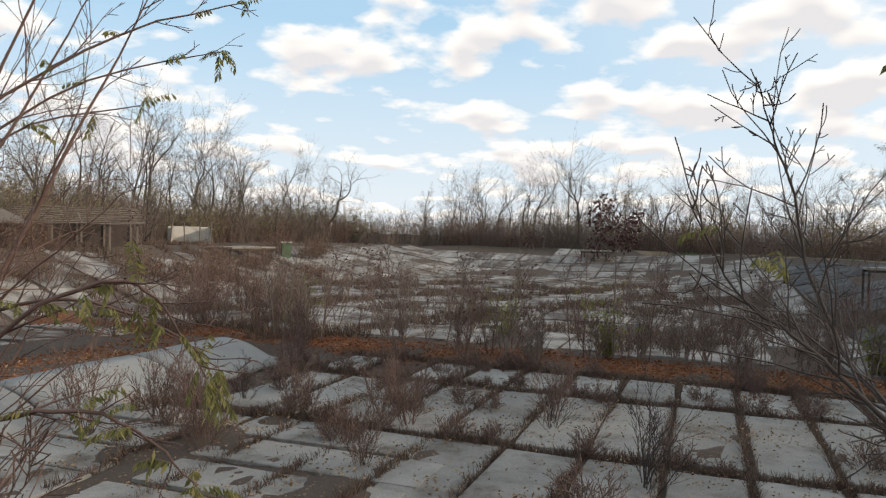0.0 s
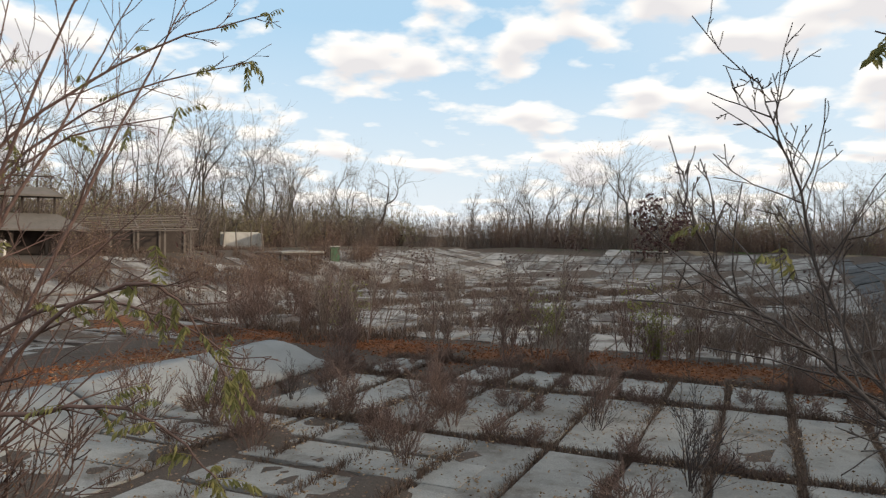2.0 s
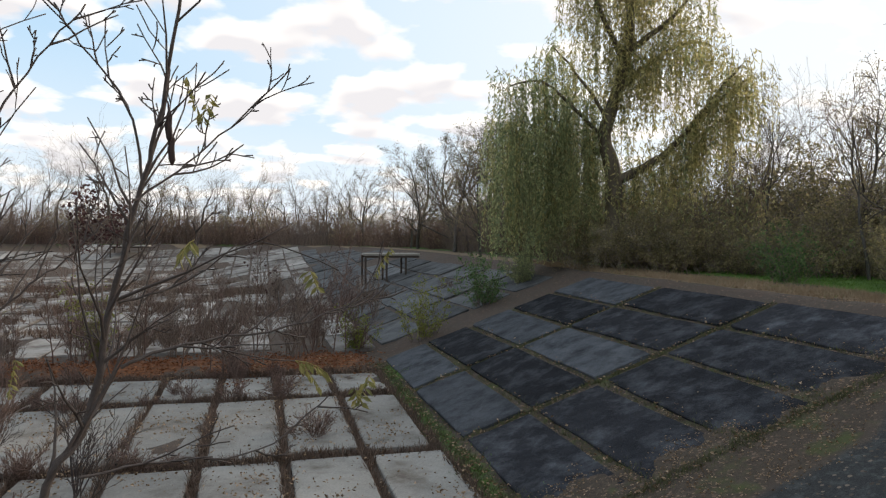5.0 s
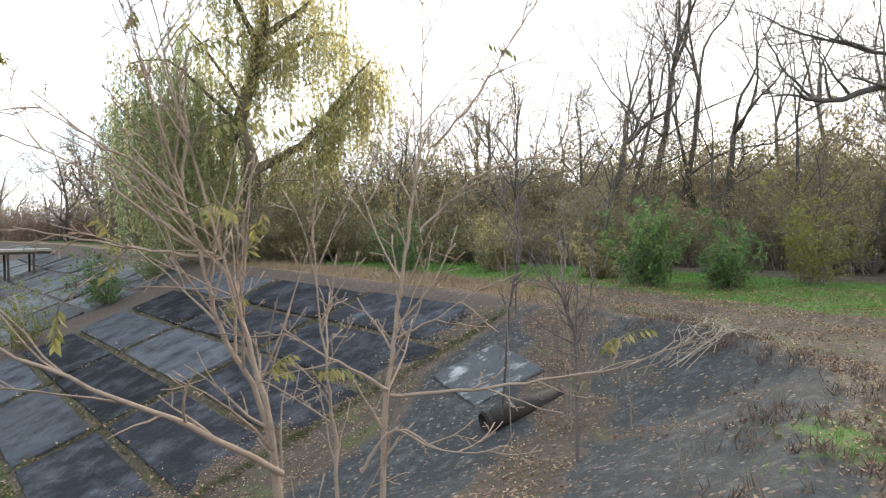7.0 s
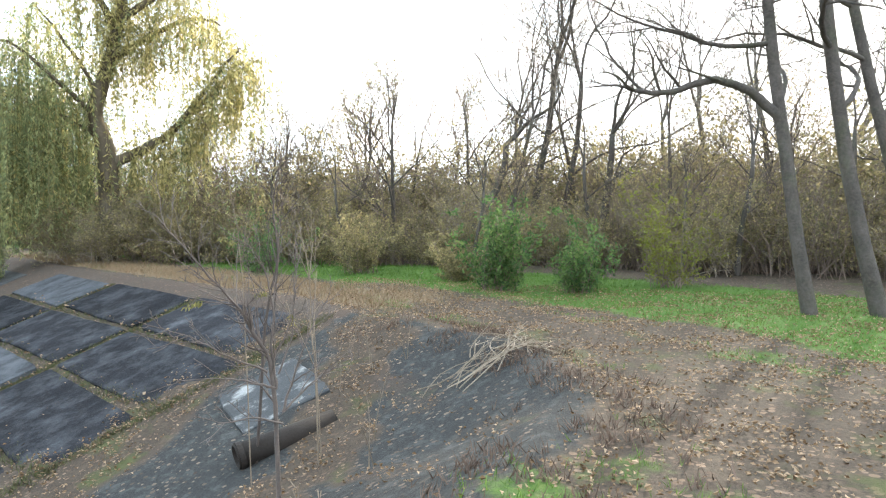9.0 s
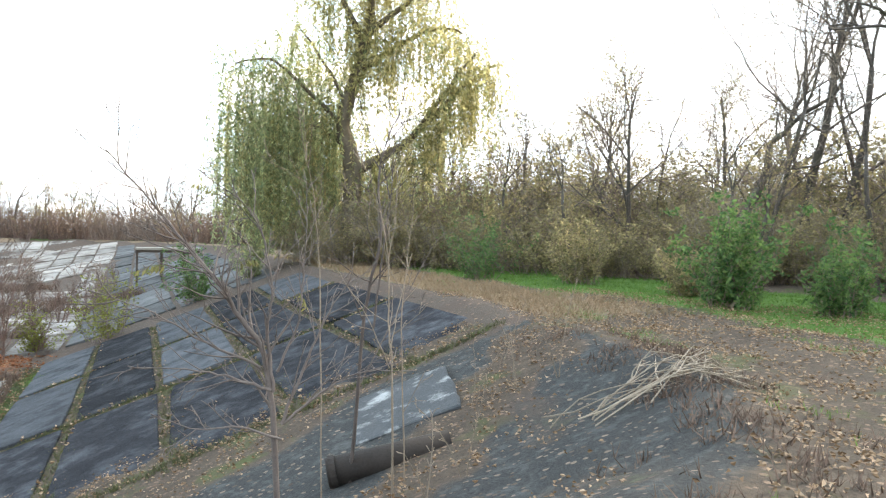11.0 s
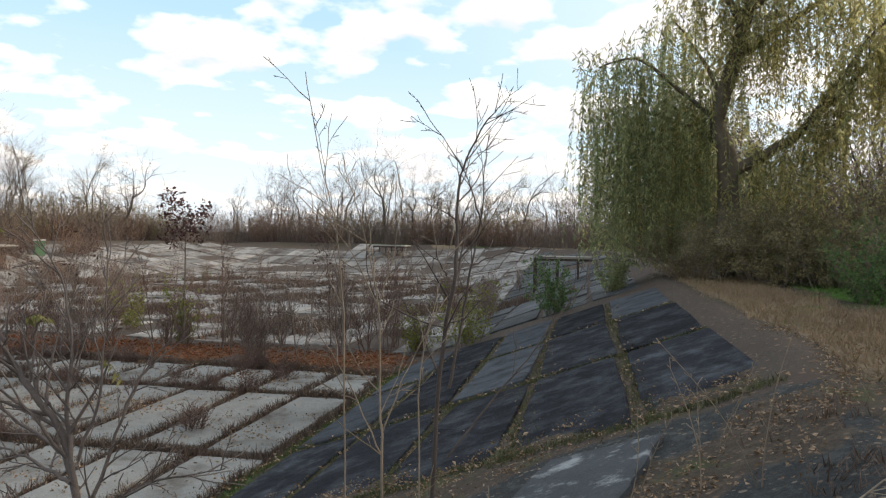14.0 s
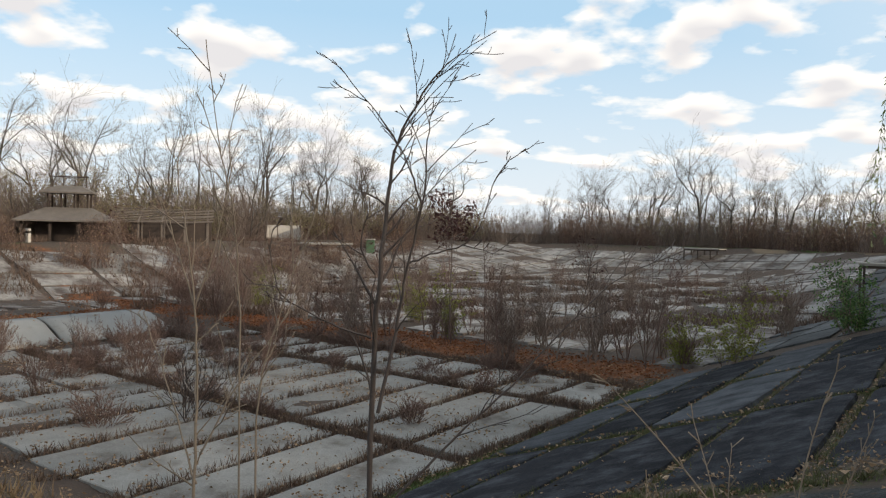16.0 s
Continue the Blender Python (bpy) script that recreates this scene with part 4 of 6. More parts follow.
    for k, l in enumerate(others):
        lo = k in (1, 9, 2)
        for i in range(len(l)):
            f = i / (len(l) - 1)
            if f < 0.12:
                continue
            for _ in range(20):
                q = l[i] + rnd_dir(rng) * rng.uniform(0.1, 1.25)
                drop = (q.z - rng.uniform(0.2, 3.2)) if lo else rng.uniform(1.0, 3.6)
                strand(q, max(0.8, drop), 5, gleaves if (lo and rng.random() < 0.75) or rng.random() < 0.12 else leaves)
    for i in range(12, len(main)):
        for _ in range(20):
            q = main[i] + rnd_dir(rng) * rng.uniform(0.2, 1.9)
            strand(q, rng.uniform(0.8, 2.6), 5, leaves)
    # low shoots round the foot, left side hanging to the ground
    for _ in range(90):
        q = P(rng.uniform(-5.4, -1.6), rng.uniform(3.5, 6.8), rng.uniform(-1.5, 1.5))
        strand(q, q.z - rng.uniform(0.0, 1.2), 3, gleaves)
    for _ in range(60):
        q = P(rng.uniform(0.5, 6.8), rng.uniform(1.8, 4.4), rng.uniform(-1.5, 2.0))
        strand(q, rng.uniform(0.8, 2.6), 4, gleaves if rng.random() < 0.6 else leaves)
    t = thing("willow_tree", "large weeping willow with yellow-green hanging leaves on the bank", "tree", at=(x0, y0, z0))
    part("trunk", wood, M_WBARK, t, "twisted thick brown trunk and limbs", smooth=True)
    c = part("crown", strands, M_OLIVE, t)
    part("yellow_leaves", leaves, M_WLEAF, c)
    part("green_leaves", gleaves, M_WLEAFG, c)


willow()


# ---------------------------------------------------------------- bushes and saplings
def bush(x, y, h, w, leafmat, label, seed, dens=9, stems=26, size=(0.06, 0.12), name="bush", woodmat=None):
    rng = random.Random(seed)
    g, lf = Geo(), Geo()
    for _ in range(stems):
        d = Vector((rng.gauss(0, 0.44) * w, rng.gauss(0, 0.44) * w, h)).normalized()
        p = Vector((rng.uniform(-0.2, 0.2) * w, rng.uniform(-0.2, 0.2) * w, -0.1))
        L = h * rng.uniform(0.4, 1.1)
        pts = [p]
        for i in range(5):
            d = (d + rnd_dir(rng) * 0.16).normalized()
            pts.append(pts[-1] + d * L / 5)
        g.tube(pts, [0.012, 0.010, 0.008, 0.006, 0.005, 0.003], 3)
        for i in range(1, 6):
            for _ in range(3):
                e = pts[i] + turned(d, rng.uniform(0.4, 1.1), rng) * h * rng.uniform(0.07, 0.2)
                g.tube([pts[i], e], [0.004, 0.002], 3)
                for _ in range(dens):
                    leaf(lf, pts[i].lerp(e, rng.uniform(0.2, 1.1)) + rnd_dir(rng) * 0.06, rnd_dir(rng), rng, rng.uniform(*size), 0.5)
    t = thing(name, label, "bush", at=(x, y, hz(x, y)))
    part("branchwork", g, woodmat or M_TWIG, t)
    part("foliage", lf, leafmat, t)
    return t


def bushes():
    bush(22.4, 3.7, 2.0, 1.9, M_GLEAF, "bright green leafy bush at the lawn's edge", 61, 8, 36, (0.07, 0.14))
    bush(22.9, 1.9, 1.6, 1.6, M_GLEAF, "low green leafy bush beside the lawn", 62, 6, 28, (0.07, 0.13))
    bush(24.6, 5.6, 1.5, 2.0, M_OLIVE, "olive bush in front of the wood", 63, 8, 30)
    bush(24.8, 0.2, 2.6, 1.8, M_YLEAF, "yellowing bush in front of the wood", 64, 5, 30)
    bush(25.5, 9.5, 2.2, 2.4, M_OLIVE, "olive bush in front of the wood", 65, 8, 34)
    bush(25.0, 13.0, 2.0, 2.0, M_GLEAF, "small green bush in front of the wood", 66, 6, 26)
    for u, v, h, w, m, sd, lab in ((8.2, 27.2, 2.3, 2.0, M_YLEAF, 67, "yellow-green bush at the foot of the slope"), (11.2, 29.0, 2.1, 1.7, M_GLEAF, 68, "bright green bush on the slope"),
                                   (-3.4, 28.3, 2.8, 1.3, M_YLEAF, 69, "yellow-green sapling bush on the leaf strip"), (-8.6, 32.5, 2.4, 1.6, M_YLEAF, 70, "thin yellow-green bush among the slabs"),
                                   (-19.0, 31.0, 2.4, 2.0, M_YLEAF, 71, "thin olive bush among the slabs"), (13.4, 30.5, 1.8, 1.5, M_WLEAFG, 72, "green bush near the willow"), (5.9, 29.5, 1.8, 1.2, M_YLEAF, 73, "sparse olive bush at the foot of the slope")):
        x, y = plan(u, v)
        bush(x, y, h, w, m, lab, sd, 5 if m is M_YLEAF else 9, 24)


bushes()


def sapling_kind(seed, h, stems, mat, label, levels=((13, 0.6, 0.36), (6, 0.6, 0.5)), spread=0.16, leaves=0, leafmat=None, name="sapling", r=0.026):
    rng = random.Random(seed)
    lf, tips = Geo(), []
    t = thing(name, label, "sapling" if name == "sapling" else "shrub")
    for _ in range(stems):
        g = Geo()
        d = Vector((rng.gauss(0, spread), rng.gauss(0, spread), 1)).normalized()
        p = Vector((rng.uniform(-0.15, 0.15), rng.uniform(-0.15, 0.15), -0.15)) if stems > 1 else Vector((0, 0, -0.15))
        grow(g, rng, p, d, h * rng.uniform(0.65, 1.05), r * rng.uniform(0.8, 1.2), levels, 0.1, 0.06, 0.15, 0.2, tips, None, 0.005)
        part("stem", g, mat, t)
    for p, d in tips:
        for _ in range(leaves):
            leaf(lf, p + rnd_dir(rng) * 0.12, rnd_dir(rng), rng, rng.uniform(0.06, 0.14), 0.5)
    if leaves:
        part("foliage", lf, leafmat, t, "few dead leaves")
    return t


def saplings():
    rng = random.Random(90)
    k = [sapling_kind(91, 3.6, 1, M_REDTWIG, "slender bare sapling growing from the leaf strip"), sapling_kind(92, 3.2, 2, M_TWIG, "forked bare sapling growing from the leaf strip"),
         sapling_kind(93, 2.8, 4, M_REDTWIG, "bare red-brown multi-stemmed sapling between slabs"), sapling_kind(94, 2.6, 6, M_TWIG, "bare bushy sapling between slabs", spread=0.22),
         sapling_kind(95, 3.4, 1, M_TWIG, "thin sapling with a few dead leaves", leaves=1, leafmat=M_DARKLEAF)]
    shrub = sapling_kind(96, 2.1, 9, M_DARKTWIG, "dark bare bushy shrub growing between floor slabs", ((7, 0.55, 0.4), (5, 0.6, 0.5)), 0.34, name="shrub", r=0.014)
    red = sapling_kind(97, 2.0, 14, M_REDTWIG, "dense red-brown bare shrub on the basin floor", ((7, 0.5, 0.4), (4, 0.6, 0.5)), 0.3, name="shrub", r=0.011)
    low = sapling_kind(98, 0.9, 16, M_REDTWIG, "low tangle of brown twigs in a slab joint", ((6, 0.7, 0.5), (4, 0.7, 0.5)), 0.7, name="shrub", r=0.008)
    spots = []
    for i in range(70):
        u = -24 + 30 * (i + rng.random()) / 70
        j = rng.choice((0, 1, 2, 2, 3, 4, 0))
        spots.append((k[j], u, rng.uniform(24.8, 30.5), rng.uniform(0.65, 1.1) * (1.3 if j in (0, 1, 4) else 1.0)))
    for i in range(60):
        spots.append((k[rng.choice((1, 2, 3, 3))], rng.uniform(-34, 8), rng.uniform(30, 60), rng.uniform(0.6, 1.1)))
    for i in range(10):
        spots.append((red, rng.uniform(-30, -15), rng.uniform(23, 36), rng.uniform(0.9, 1.5)))
    spots += [(shrub, -0.9, 14.1, 1.0), (shrub, -3.4, 17.5, 0.55), (red, -9.4, 16.0, 0.7), (red, -12.5, 14.2, 0.9), (red, -13.0, 12.6, 1.0), (red, -3.6, 18.3, 0.9), (low, 3.3, 17.2, 1.0), (low, -7.5, 17.8, 1.0),
              (low, -1.8, 12.4, 1.2), (low, -9.0, 20.5, 1.1), (low, -6.2, 19.0, 0.9), (low, -11.5, 18.5, 1.3), (low, -2.8, 20.8, 0.9), (red, 1.5, 23.6, 0.6), (low, -12.8, 21.0, 1.3), (red, -7.4, 22.5, 0.6), (shrub, -11.8, 16.8, 0.6)]
    for i in range(34):       # red-brown scrub spreading over the floor from the dike
        u = -13.5 + 10.5 * rng.random() ** 1.4
        spots.append((rng.choice((low, red, low)), u, rng.uniform(11.5, 24), rng.uniform(0.45, 0.95)))
    for i in range(40):
        spots.append((low, rng.uniform(-13, 3), rng.choice((15.6, 21.4, 24.6, rng.uniform(11, 24))), rng.uniform(0.5, 1.0)))
    first = set()
    for t, u, v, s in spots:
        x, y = plan(u, v)
        m = pose(x, y, hz(x, y), 0, 0, rng.uniform(0, 360)) @ Matrix.Diagonal((s, s, s, 1))
        if t.name in first:
            t = copy_thing(t, Matrix.Identity(4))
        first.add(t.name)
        t.matrix_basis = m
    # oak sapling that keeps its dark leaves
    rng = random.Random(99)
    g, tw, lf, tips = Geo(), Geo(), Geo(), []
    grow(g, rng, Vector((0, 0, -0.2)), Vector((0.05, 0, 1)), 5.4, 0.05, ((11, 0.95, 0.34), (6, 0.7, 0.5)), 0.06, 0.02, 0.72, 0.3, tips, tw, 0.005)
    for p, d in tips:
        for _ in range(8):
            leaf(lf, p + rnd_dir(rng) * 0.2, rnd_dir(rng), rng, rng.uniform(0.12, 0.22), 0.55)
    t = thing("oak_sapling", "young oak keeping dark dead red-brown leaves", "sapling", at=(6.5, 27.3, hz(6.5, 27.3)))
    part("stem", g, M_TWIG, t)
    part("crown", tw, M_TWIG, t)
    part("foliage", lf, M_DARKLEAF, t)


M_DARKTWIG = make_mat("dark_twig", (0.060, 0.045, 0.040), 0.9, 0.3, 6, 50, 0.0, island=0.3)
saplings()


# ---------------------------------------------------------------- locust saplings on the near slope
def compound_leaf(g, stalk, p, d, rng, n=8, size=0.05):
    """A stalk with paired leaflets hanging from it."""
    L = n * size * 0.42
    pts = [p]
    for i in range(3):
        d = (d + Vector((0, 0, -0.22))).normalized()
        pts.append(pts[-1] + d * L / 3)
    stalk.tube(pts, [0.0022, 0.0018, 0.0015, 0.001], 3)
    side = d.cross(Vector((0, 0, 1)))
    side = side.normalized() if side.length > 1e-3 else Vector((1, 0, 0))
    for i in range(n):
        f = (0.15 + 0.85 * i / (n - 1)) * 2.999
        k = int(f)
        q = pts[k].lerp(pts[k + 1], f - k)
        for s in (-1, 1):
            dd = (side * s * 0.55 + d * 0.35 + Vector((0, 0, -0.75)) + rnd_dir(rng) * 0.2).normalized()
            leaf(g, q, dd, rng, size * rng.uniform(0.8, 1.1), 0.36, 0.08)


POD_Z = 5.08


def locust(x, y, stems, seed, label, leaves=10, pods=0, side=9, mat=None, name="locust_sapling", arches=(), shoots=()):
    """stems: (lean x, lean y, length, radius), each a part with its zigzag side branches; arches, shoots: bowed shoots, by a few points (shoots with their radius; no height: from the ground)."""
    rng = random.Random(seed)
    mat = mat or M_SAPBARK
    lf, tips, mains = Geo(), [], []
    z0 = hz(x, y)
    t = thing(name, label, "sapling", at=(x, y, z0))

    def twig(g, q, dd, LL, r, order):
        m = max(4, int(LL / 0.11))
        bp, br = [q], [r]
        for j in range(m):
            dd = (dd + rnd_dir(rng) * 0.2 + Vector((0, 0, 0.045))).normalized()
            bp.append(bp[-1] + dd * LL / m)
            br.append(max(0.0024, r * (1 - 0.85 * (j + 1) / m)))
        g.tube(bp, br, 4 if order == 0 else 3)
        tips.append((bp[-1], dd.copy()))
        if order < 2:
            for j in range(1, m):
                if rng.random() < (0.75 if order == 0 else 0.45):
                    twig(g, bp[j], turned(dd, rng.uniform(0.5, 0.95), rng), LL * rng.uniform(0.12, 0.5), br[j] * 0.65, order + 1)

    def stem(pts, rad, n, L):
        g = Geo()
        g.tube(pts, rad, 7)
        for k in range(side):
            f = (0.16 + 0.82 * (k + rng.random()) / side) * n
            i = min(int(f), n - 1)
            way = (pts[i + 1] - pts[i]).normalized()
            twig(g, pts[i].lerp(pts[i + 1], f - i), turned(way, rng.uniform(0.4, 0.85), rng), L * rng.uniform(0.12, 0.36) * (1.1 - 0.5 * f / n), max(0.004, rad[i] * 0.6), 0)
        part("stem", g, mat, t, smooth=True)

    def bowed(ctl, wild):
        pts = []
        for i in range(len(ctl) - 1):
            a, b, c, e = ctl[max(i - 1, 0)], ctl[i], ctl[i + 1], ctl[min(i + 2, len(ctl) - 1)]
            for j in range(5):
                f = j / 5
                pts.append(0.5 * (2 * b + (c - a) * f + (2 * a - 5 * b + 4 * c - e) * f * f + (3 * b - a - 3 * c + e) * f ** 3) + rnd_dir(rng) * wild)
        return pts + [ctl[-1]]

    def stem_of(pts, r):
        """A shoot whose twigs are as many and as long as its length asks for."""
        nonlocal side
        n, L = len(pts) - 1, sum((pts[i + 1] - pts[i]).length for i in range(len(pts) - 1))
        keep, side = side, max(3, int(side * L / 2.6))
        rad = [max(0.0028, r * (1 - 0.86 * i / n)) for i in range(n + 1)]
        stem(pts, rad, n, min(2.0, 0.7 + 0.5 * L))
        side = keep
        mains.append((pts, rad))
        tips.append((pts[-1], pts[-1] - pts[-2]))

    for r, ctl in shoots:
        stem_of(bowed([Vector((px - x, py - y, (hz(px, py) - 0.12 if pz is None else pz) - z0)) for px, py, pz in ctl], 0.006), r)
    for lx, ly, L, r, *off in stems:
        d = Vector((lx, ly, 1)).normalized()
        ox, oy = off or (rng.uniform(-0.12, 0.12), rng.uniform(-0.12, 0.12))
        pts, rad = [Vector((ox, oy, hz(x + ox, y + oy) - z0 - 0.15))], [r]
        n = max(8, int(L / 0.2))
        drift = rnd_dir(rng) * 0.010
        for i in range(n):
            d = (d + rnd_dir(rng) * 0.075 + drift).normalized()
            pts.append(pts[-1] + d * L / n)
            rad.append(max(0.003, r * (1 - 0.92 * (i + 1) / n)))
        stem(pts, rad, n, L)
        mains.append((pts, rad))
        tips.append((pts[-1], d))
    ends = []
    for arch in arches:
        ctl = [Vector(p) - Vector((x, y, z0)) for p in arch]
        pts = bowed(ctl, 0.008)
        n = len(pts) - 1
        stem(pts, [0.016 * (1 - 0.8 * i / n) for i in range(n + 1)], n, 1.6)
        ends += [(pts[-1], pts[-1] - pts[-2])] * 3 + [(pts[i], pts[i] - pts[i - 1]) for i in range(n // 2, n, 2)]
    rng.shuffle(tips)
    tips = (ends + tips) if leaves > 20 else tips
    for p, d in tips[:leaves]:
        for _ in range(rng.choice((1, 2))):
            compound_leaf(lf, lf, p, (d + rnd_dir(rng) * 0.8).normalized(), rng, rng.randint(5, 9), rng.uniform(0.04, 0.06))
    for k in range(pods):       # flat pods on short stalks, hung from the second stem
        pts, rad = mains[1]
        i = min(range(len(pts)), key=lambda j: abs(pts[j].z + z0 - POD_Z + 0.05 * k))
        p = pts[i] + Vector((0.012 + 0.03 * k, -0.012, 0.01))
        pod = Geo()
        pod.tube([pts[i], pts[i].lerp(p, 0.6) + Vector((0, 0, 0.02)), p, p + Vector((0.002, 0, -0.03))], [0.004, 0.003, 0.003, 0.003], 5)
        pod.tube([p + Vector((0.002, 0, -0.02)), p + Vector((0.004, 0, -0.035)), p + Vector((0.0, 0.0, -0.07)), p + Vector((0.004, 0, -0.105)), p + Vector((0.003, 0, -0.12))], [0.003, 0.009, 0.011, 0.010, 0.003], 6)
        part("pod", pod, M_POD, t, "dark hanging seed pod")
    if leaves:
        part("foliage", lf, M_LOCLEAF, t, "last yellow-green feathered leaves")
    return t


def foreground():
    locust(2.15, 2.25, (), 101, "bare young locust with several stems and two hanging pods", 14, 2, 22,
           shoots=((0.0175, ((2.2, 2.05, None), (2.18, 2.06, 3.84), (2.16, 2.12, 4.52), (2.09, 2.12, 4.8), (1.98, 2.12, 5.2), (1.86, 2.15, 5.6), (1.8, 2.2, 6.1))),
            (0.0166, ((2.26, 2.12, None), (2.36, 2.1, 3.79), (2.5, 2.1, 4.11), (2.56, 2.03, 4.5), (2.63, 1.95, 4.84), (2.68, 1.88, 5.11), (2.74, 1.8, 5.6), (2.78, 1.8, 6.0))),
            (0.0129, ((2.0, 2.4, None), (2.04, 2.47, 3.72), (2.09, 2.57, 4.23), (2.17, 2.7, 4.71), (2.2, 2.85, 5.4), (2.25, 2.95, 6.0))),
            (0.0129, ((2.0, 2.55, None), (1.8, 2.7, 3.85), (1.68, 2.95, 4.2), (1.55, 3.05, 4.55), (1.45, 3.02, 4.9), (1.32, 2.95, 5.15), (1.2, 2.82, 5.32))),
            (0.0138, ((2.1, 2.4, None), (1.85, 2.48, 3.76), (1.47, 2.42, 4.13), (1.24, 2.44, 4.35), (1.0, 2.45, 4.52), (0.8, 2.4, 4.85))),
            (0.0079, ((2.16, 2.12, 4.51), (1.9, 2.0, 4.66), (1.6, 1.9, 4.84), (1.42, 1.85, 4.97), (1.15, 1.8, 5.25))),
            (0.0060, ((2.08, 2.1, 4.83), (2.22, 2.1, 5.02), (2.37, 2.1, 5.26), (2.5, 2.1, 5.45))),
            (0.0060, ((1.99, 2.1, 5.01), (1.84, 2.1, 5.12), (1.74, 2.1, 5.22), (1.64, 2.1, 5.31), (1.52, 2.1, 5.38))),
            (0.0053, ((2.01, 2.25, 5.26), (1.88, 2.25, 5.29), (1.73, 2.25, 5.32), (1.59, 2.25, 5.4))),
            (0.0053, ((1.94, 2.0, 5.22), (1.99, 2.0, 5.36), (2.01, 2.0, 5.5))),
            (0.0066, ((2.61, 2.15, 4.27), (2.82, 2.15, 4.33), (3.19, 2.15, 4.36), (3.43, 2.15, 4.42), (3.72, 2.15, 4.48))),
            (0.0046, ((2.61, 1.95, 4.82), (2.75, 1.95, 4.92), (2.92, 1.95, 5.08), (3.13, 1.95, 5.3))),
            (0.0046, ((2.58, 2.05, 4.49), (2.75, 2.05, 4.54), (2.83, 2.05, 4.64), (2.82, 2.05, 4.76))),
            (0.0046, ((2.21, 2.2, 4.43), (2.35, 2.2, 4.55), (2.46, 2.2, 4.64), (2.58, 2.2, 4.77))),
            (0.0053, ((2.47, 2.1, 3.93), (2.75, 2.1, 3.94), (3.07, 2.1, 3.92), (3.35, 2.1, 4.09))),
            (0.0053, ((2.65, 2.0, 4.88), (2.6, 2.0, 5.13), (2.47, 2.0, 5.3), (2.4, 2.0, 5.41))),))
    locust(-3.1, 3.3, ((0.16, 0.24, 5.0, 0.028), (0.04, 0.24, 4.8, 0.024), (0.24, 0.30, 4.9, 0.024), (-0.06, 0.05, 4.6, 0.024), (0.2, 0.12, 4.6, 0.022), (-0.1, 0.2, 4.4, 0.022)), 102,
           "red-brown locust sapling with arching stems and feathered leaves", 64, 0, 11, M_REDSAP,
           arches=(((-3.0, 3.3, 2.4), (-2.3, 3.1, 3.6), (-1.84, 3.0, 4.22), (-1.42, 3.0, 4.46), (-1.2, 3.05, 4.39), (-1.0, 3.1, 4.05)), ((-3.0, 3.2, 2.4), (-2.4, 3.0, 3.7), (-1.84, 3.0, 3.88), (-1.46, 3.0, 3.92), (-1.18, 3.0, 3.79), (-1.0, 3.0, 3.62)),
                   ((-3.0, 3.4, 2.5), (-2.6, 3.6, 3.9), (-2.1, 3.6, 4.3), (-1.5, 3.6, 4.25), (-1.1, 3.6, 4.0)),
                   ((-3.1, 3.4, 2.4), (-3.1, 4.0, 4.5), (-2.5, 4.6, 5.5), (-1.58, 5.05, 5.92)), ((-3.0, 3.3, 2.4), (-2.9, 3.8, 4.7), (-2.1, 4.2, 5.7), (-1.24, 4.45, 6.08)),
                   ((-3.2, 3.3, 2.4), (-3.1, 3.9, 4.3), (-2.7, 4.4, 5.2), (-2.0, 4.8, 5.5))))
    locust(6.3, 0.12, (), 103, "bare pale locust sapling leaning over the slope", 16, 0, 19, M_PALESAP,
           shoots=((0.0133, ((6.3, 0.06, None), (6.2, 0.08, 4.01), (6.17, 0.18, 4.45), (6.14, 0.22, 4.65), (6.05, 0.3, 5.1), (5.9, 0.35, 5.7))),
            (0.0125, ((6.36, 0.2, None), (6.33, 0.24, 4.01), (6.22, 0.37, 4.47), (6.18, 0.42, 4.72), (6.1, 0.45, 5.04), (5.98, 0.45, 5.4), (5.9, 0.5, 5.9))),
            (0.0117, ((6.2, 0.06, 4.0), (5.85, 0.08, 4.25), (5.65, 0.15, 4.37), (5.42, 0.31, 4.53), (5.2, 0.45, 4.7))),
            (0.0070, ((6.18, 0.44, 4.76), (6.08, 0.61, 4.9), (5.95, 0.81, 5.06), (5.81, 1.03, 5.17))),
            (0.0070, ((6.17, 0.46, 4.84), (6.1, 0.57, 5.02), (5.98, 0.76, 5.16), (5.88, 0.93, 5.28))),
            (0.0062, ((6.15, 0.49, 4.98), (6.17, 0.47, 5.2), (6.15, 0.5, 5.42), (6.13, 0.53, 5.6))),
            (0.0070, ((6.21, 0.41, 4.72), (6.07, 0.63, 4.76), (5.94, 0.83, 4.8), (5.83, 1.0, 4.84))),))
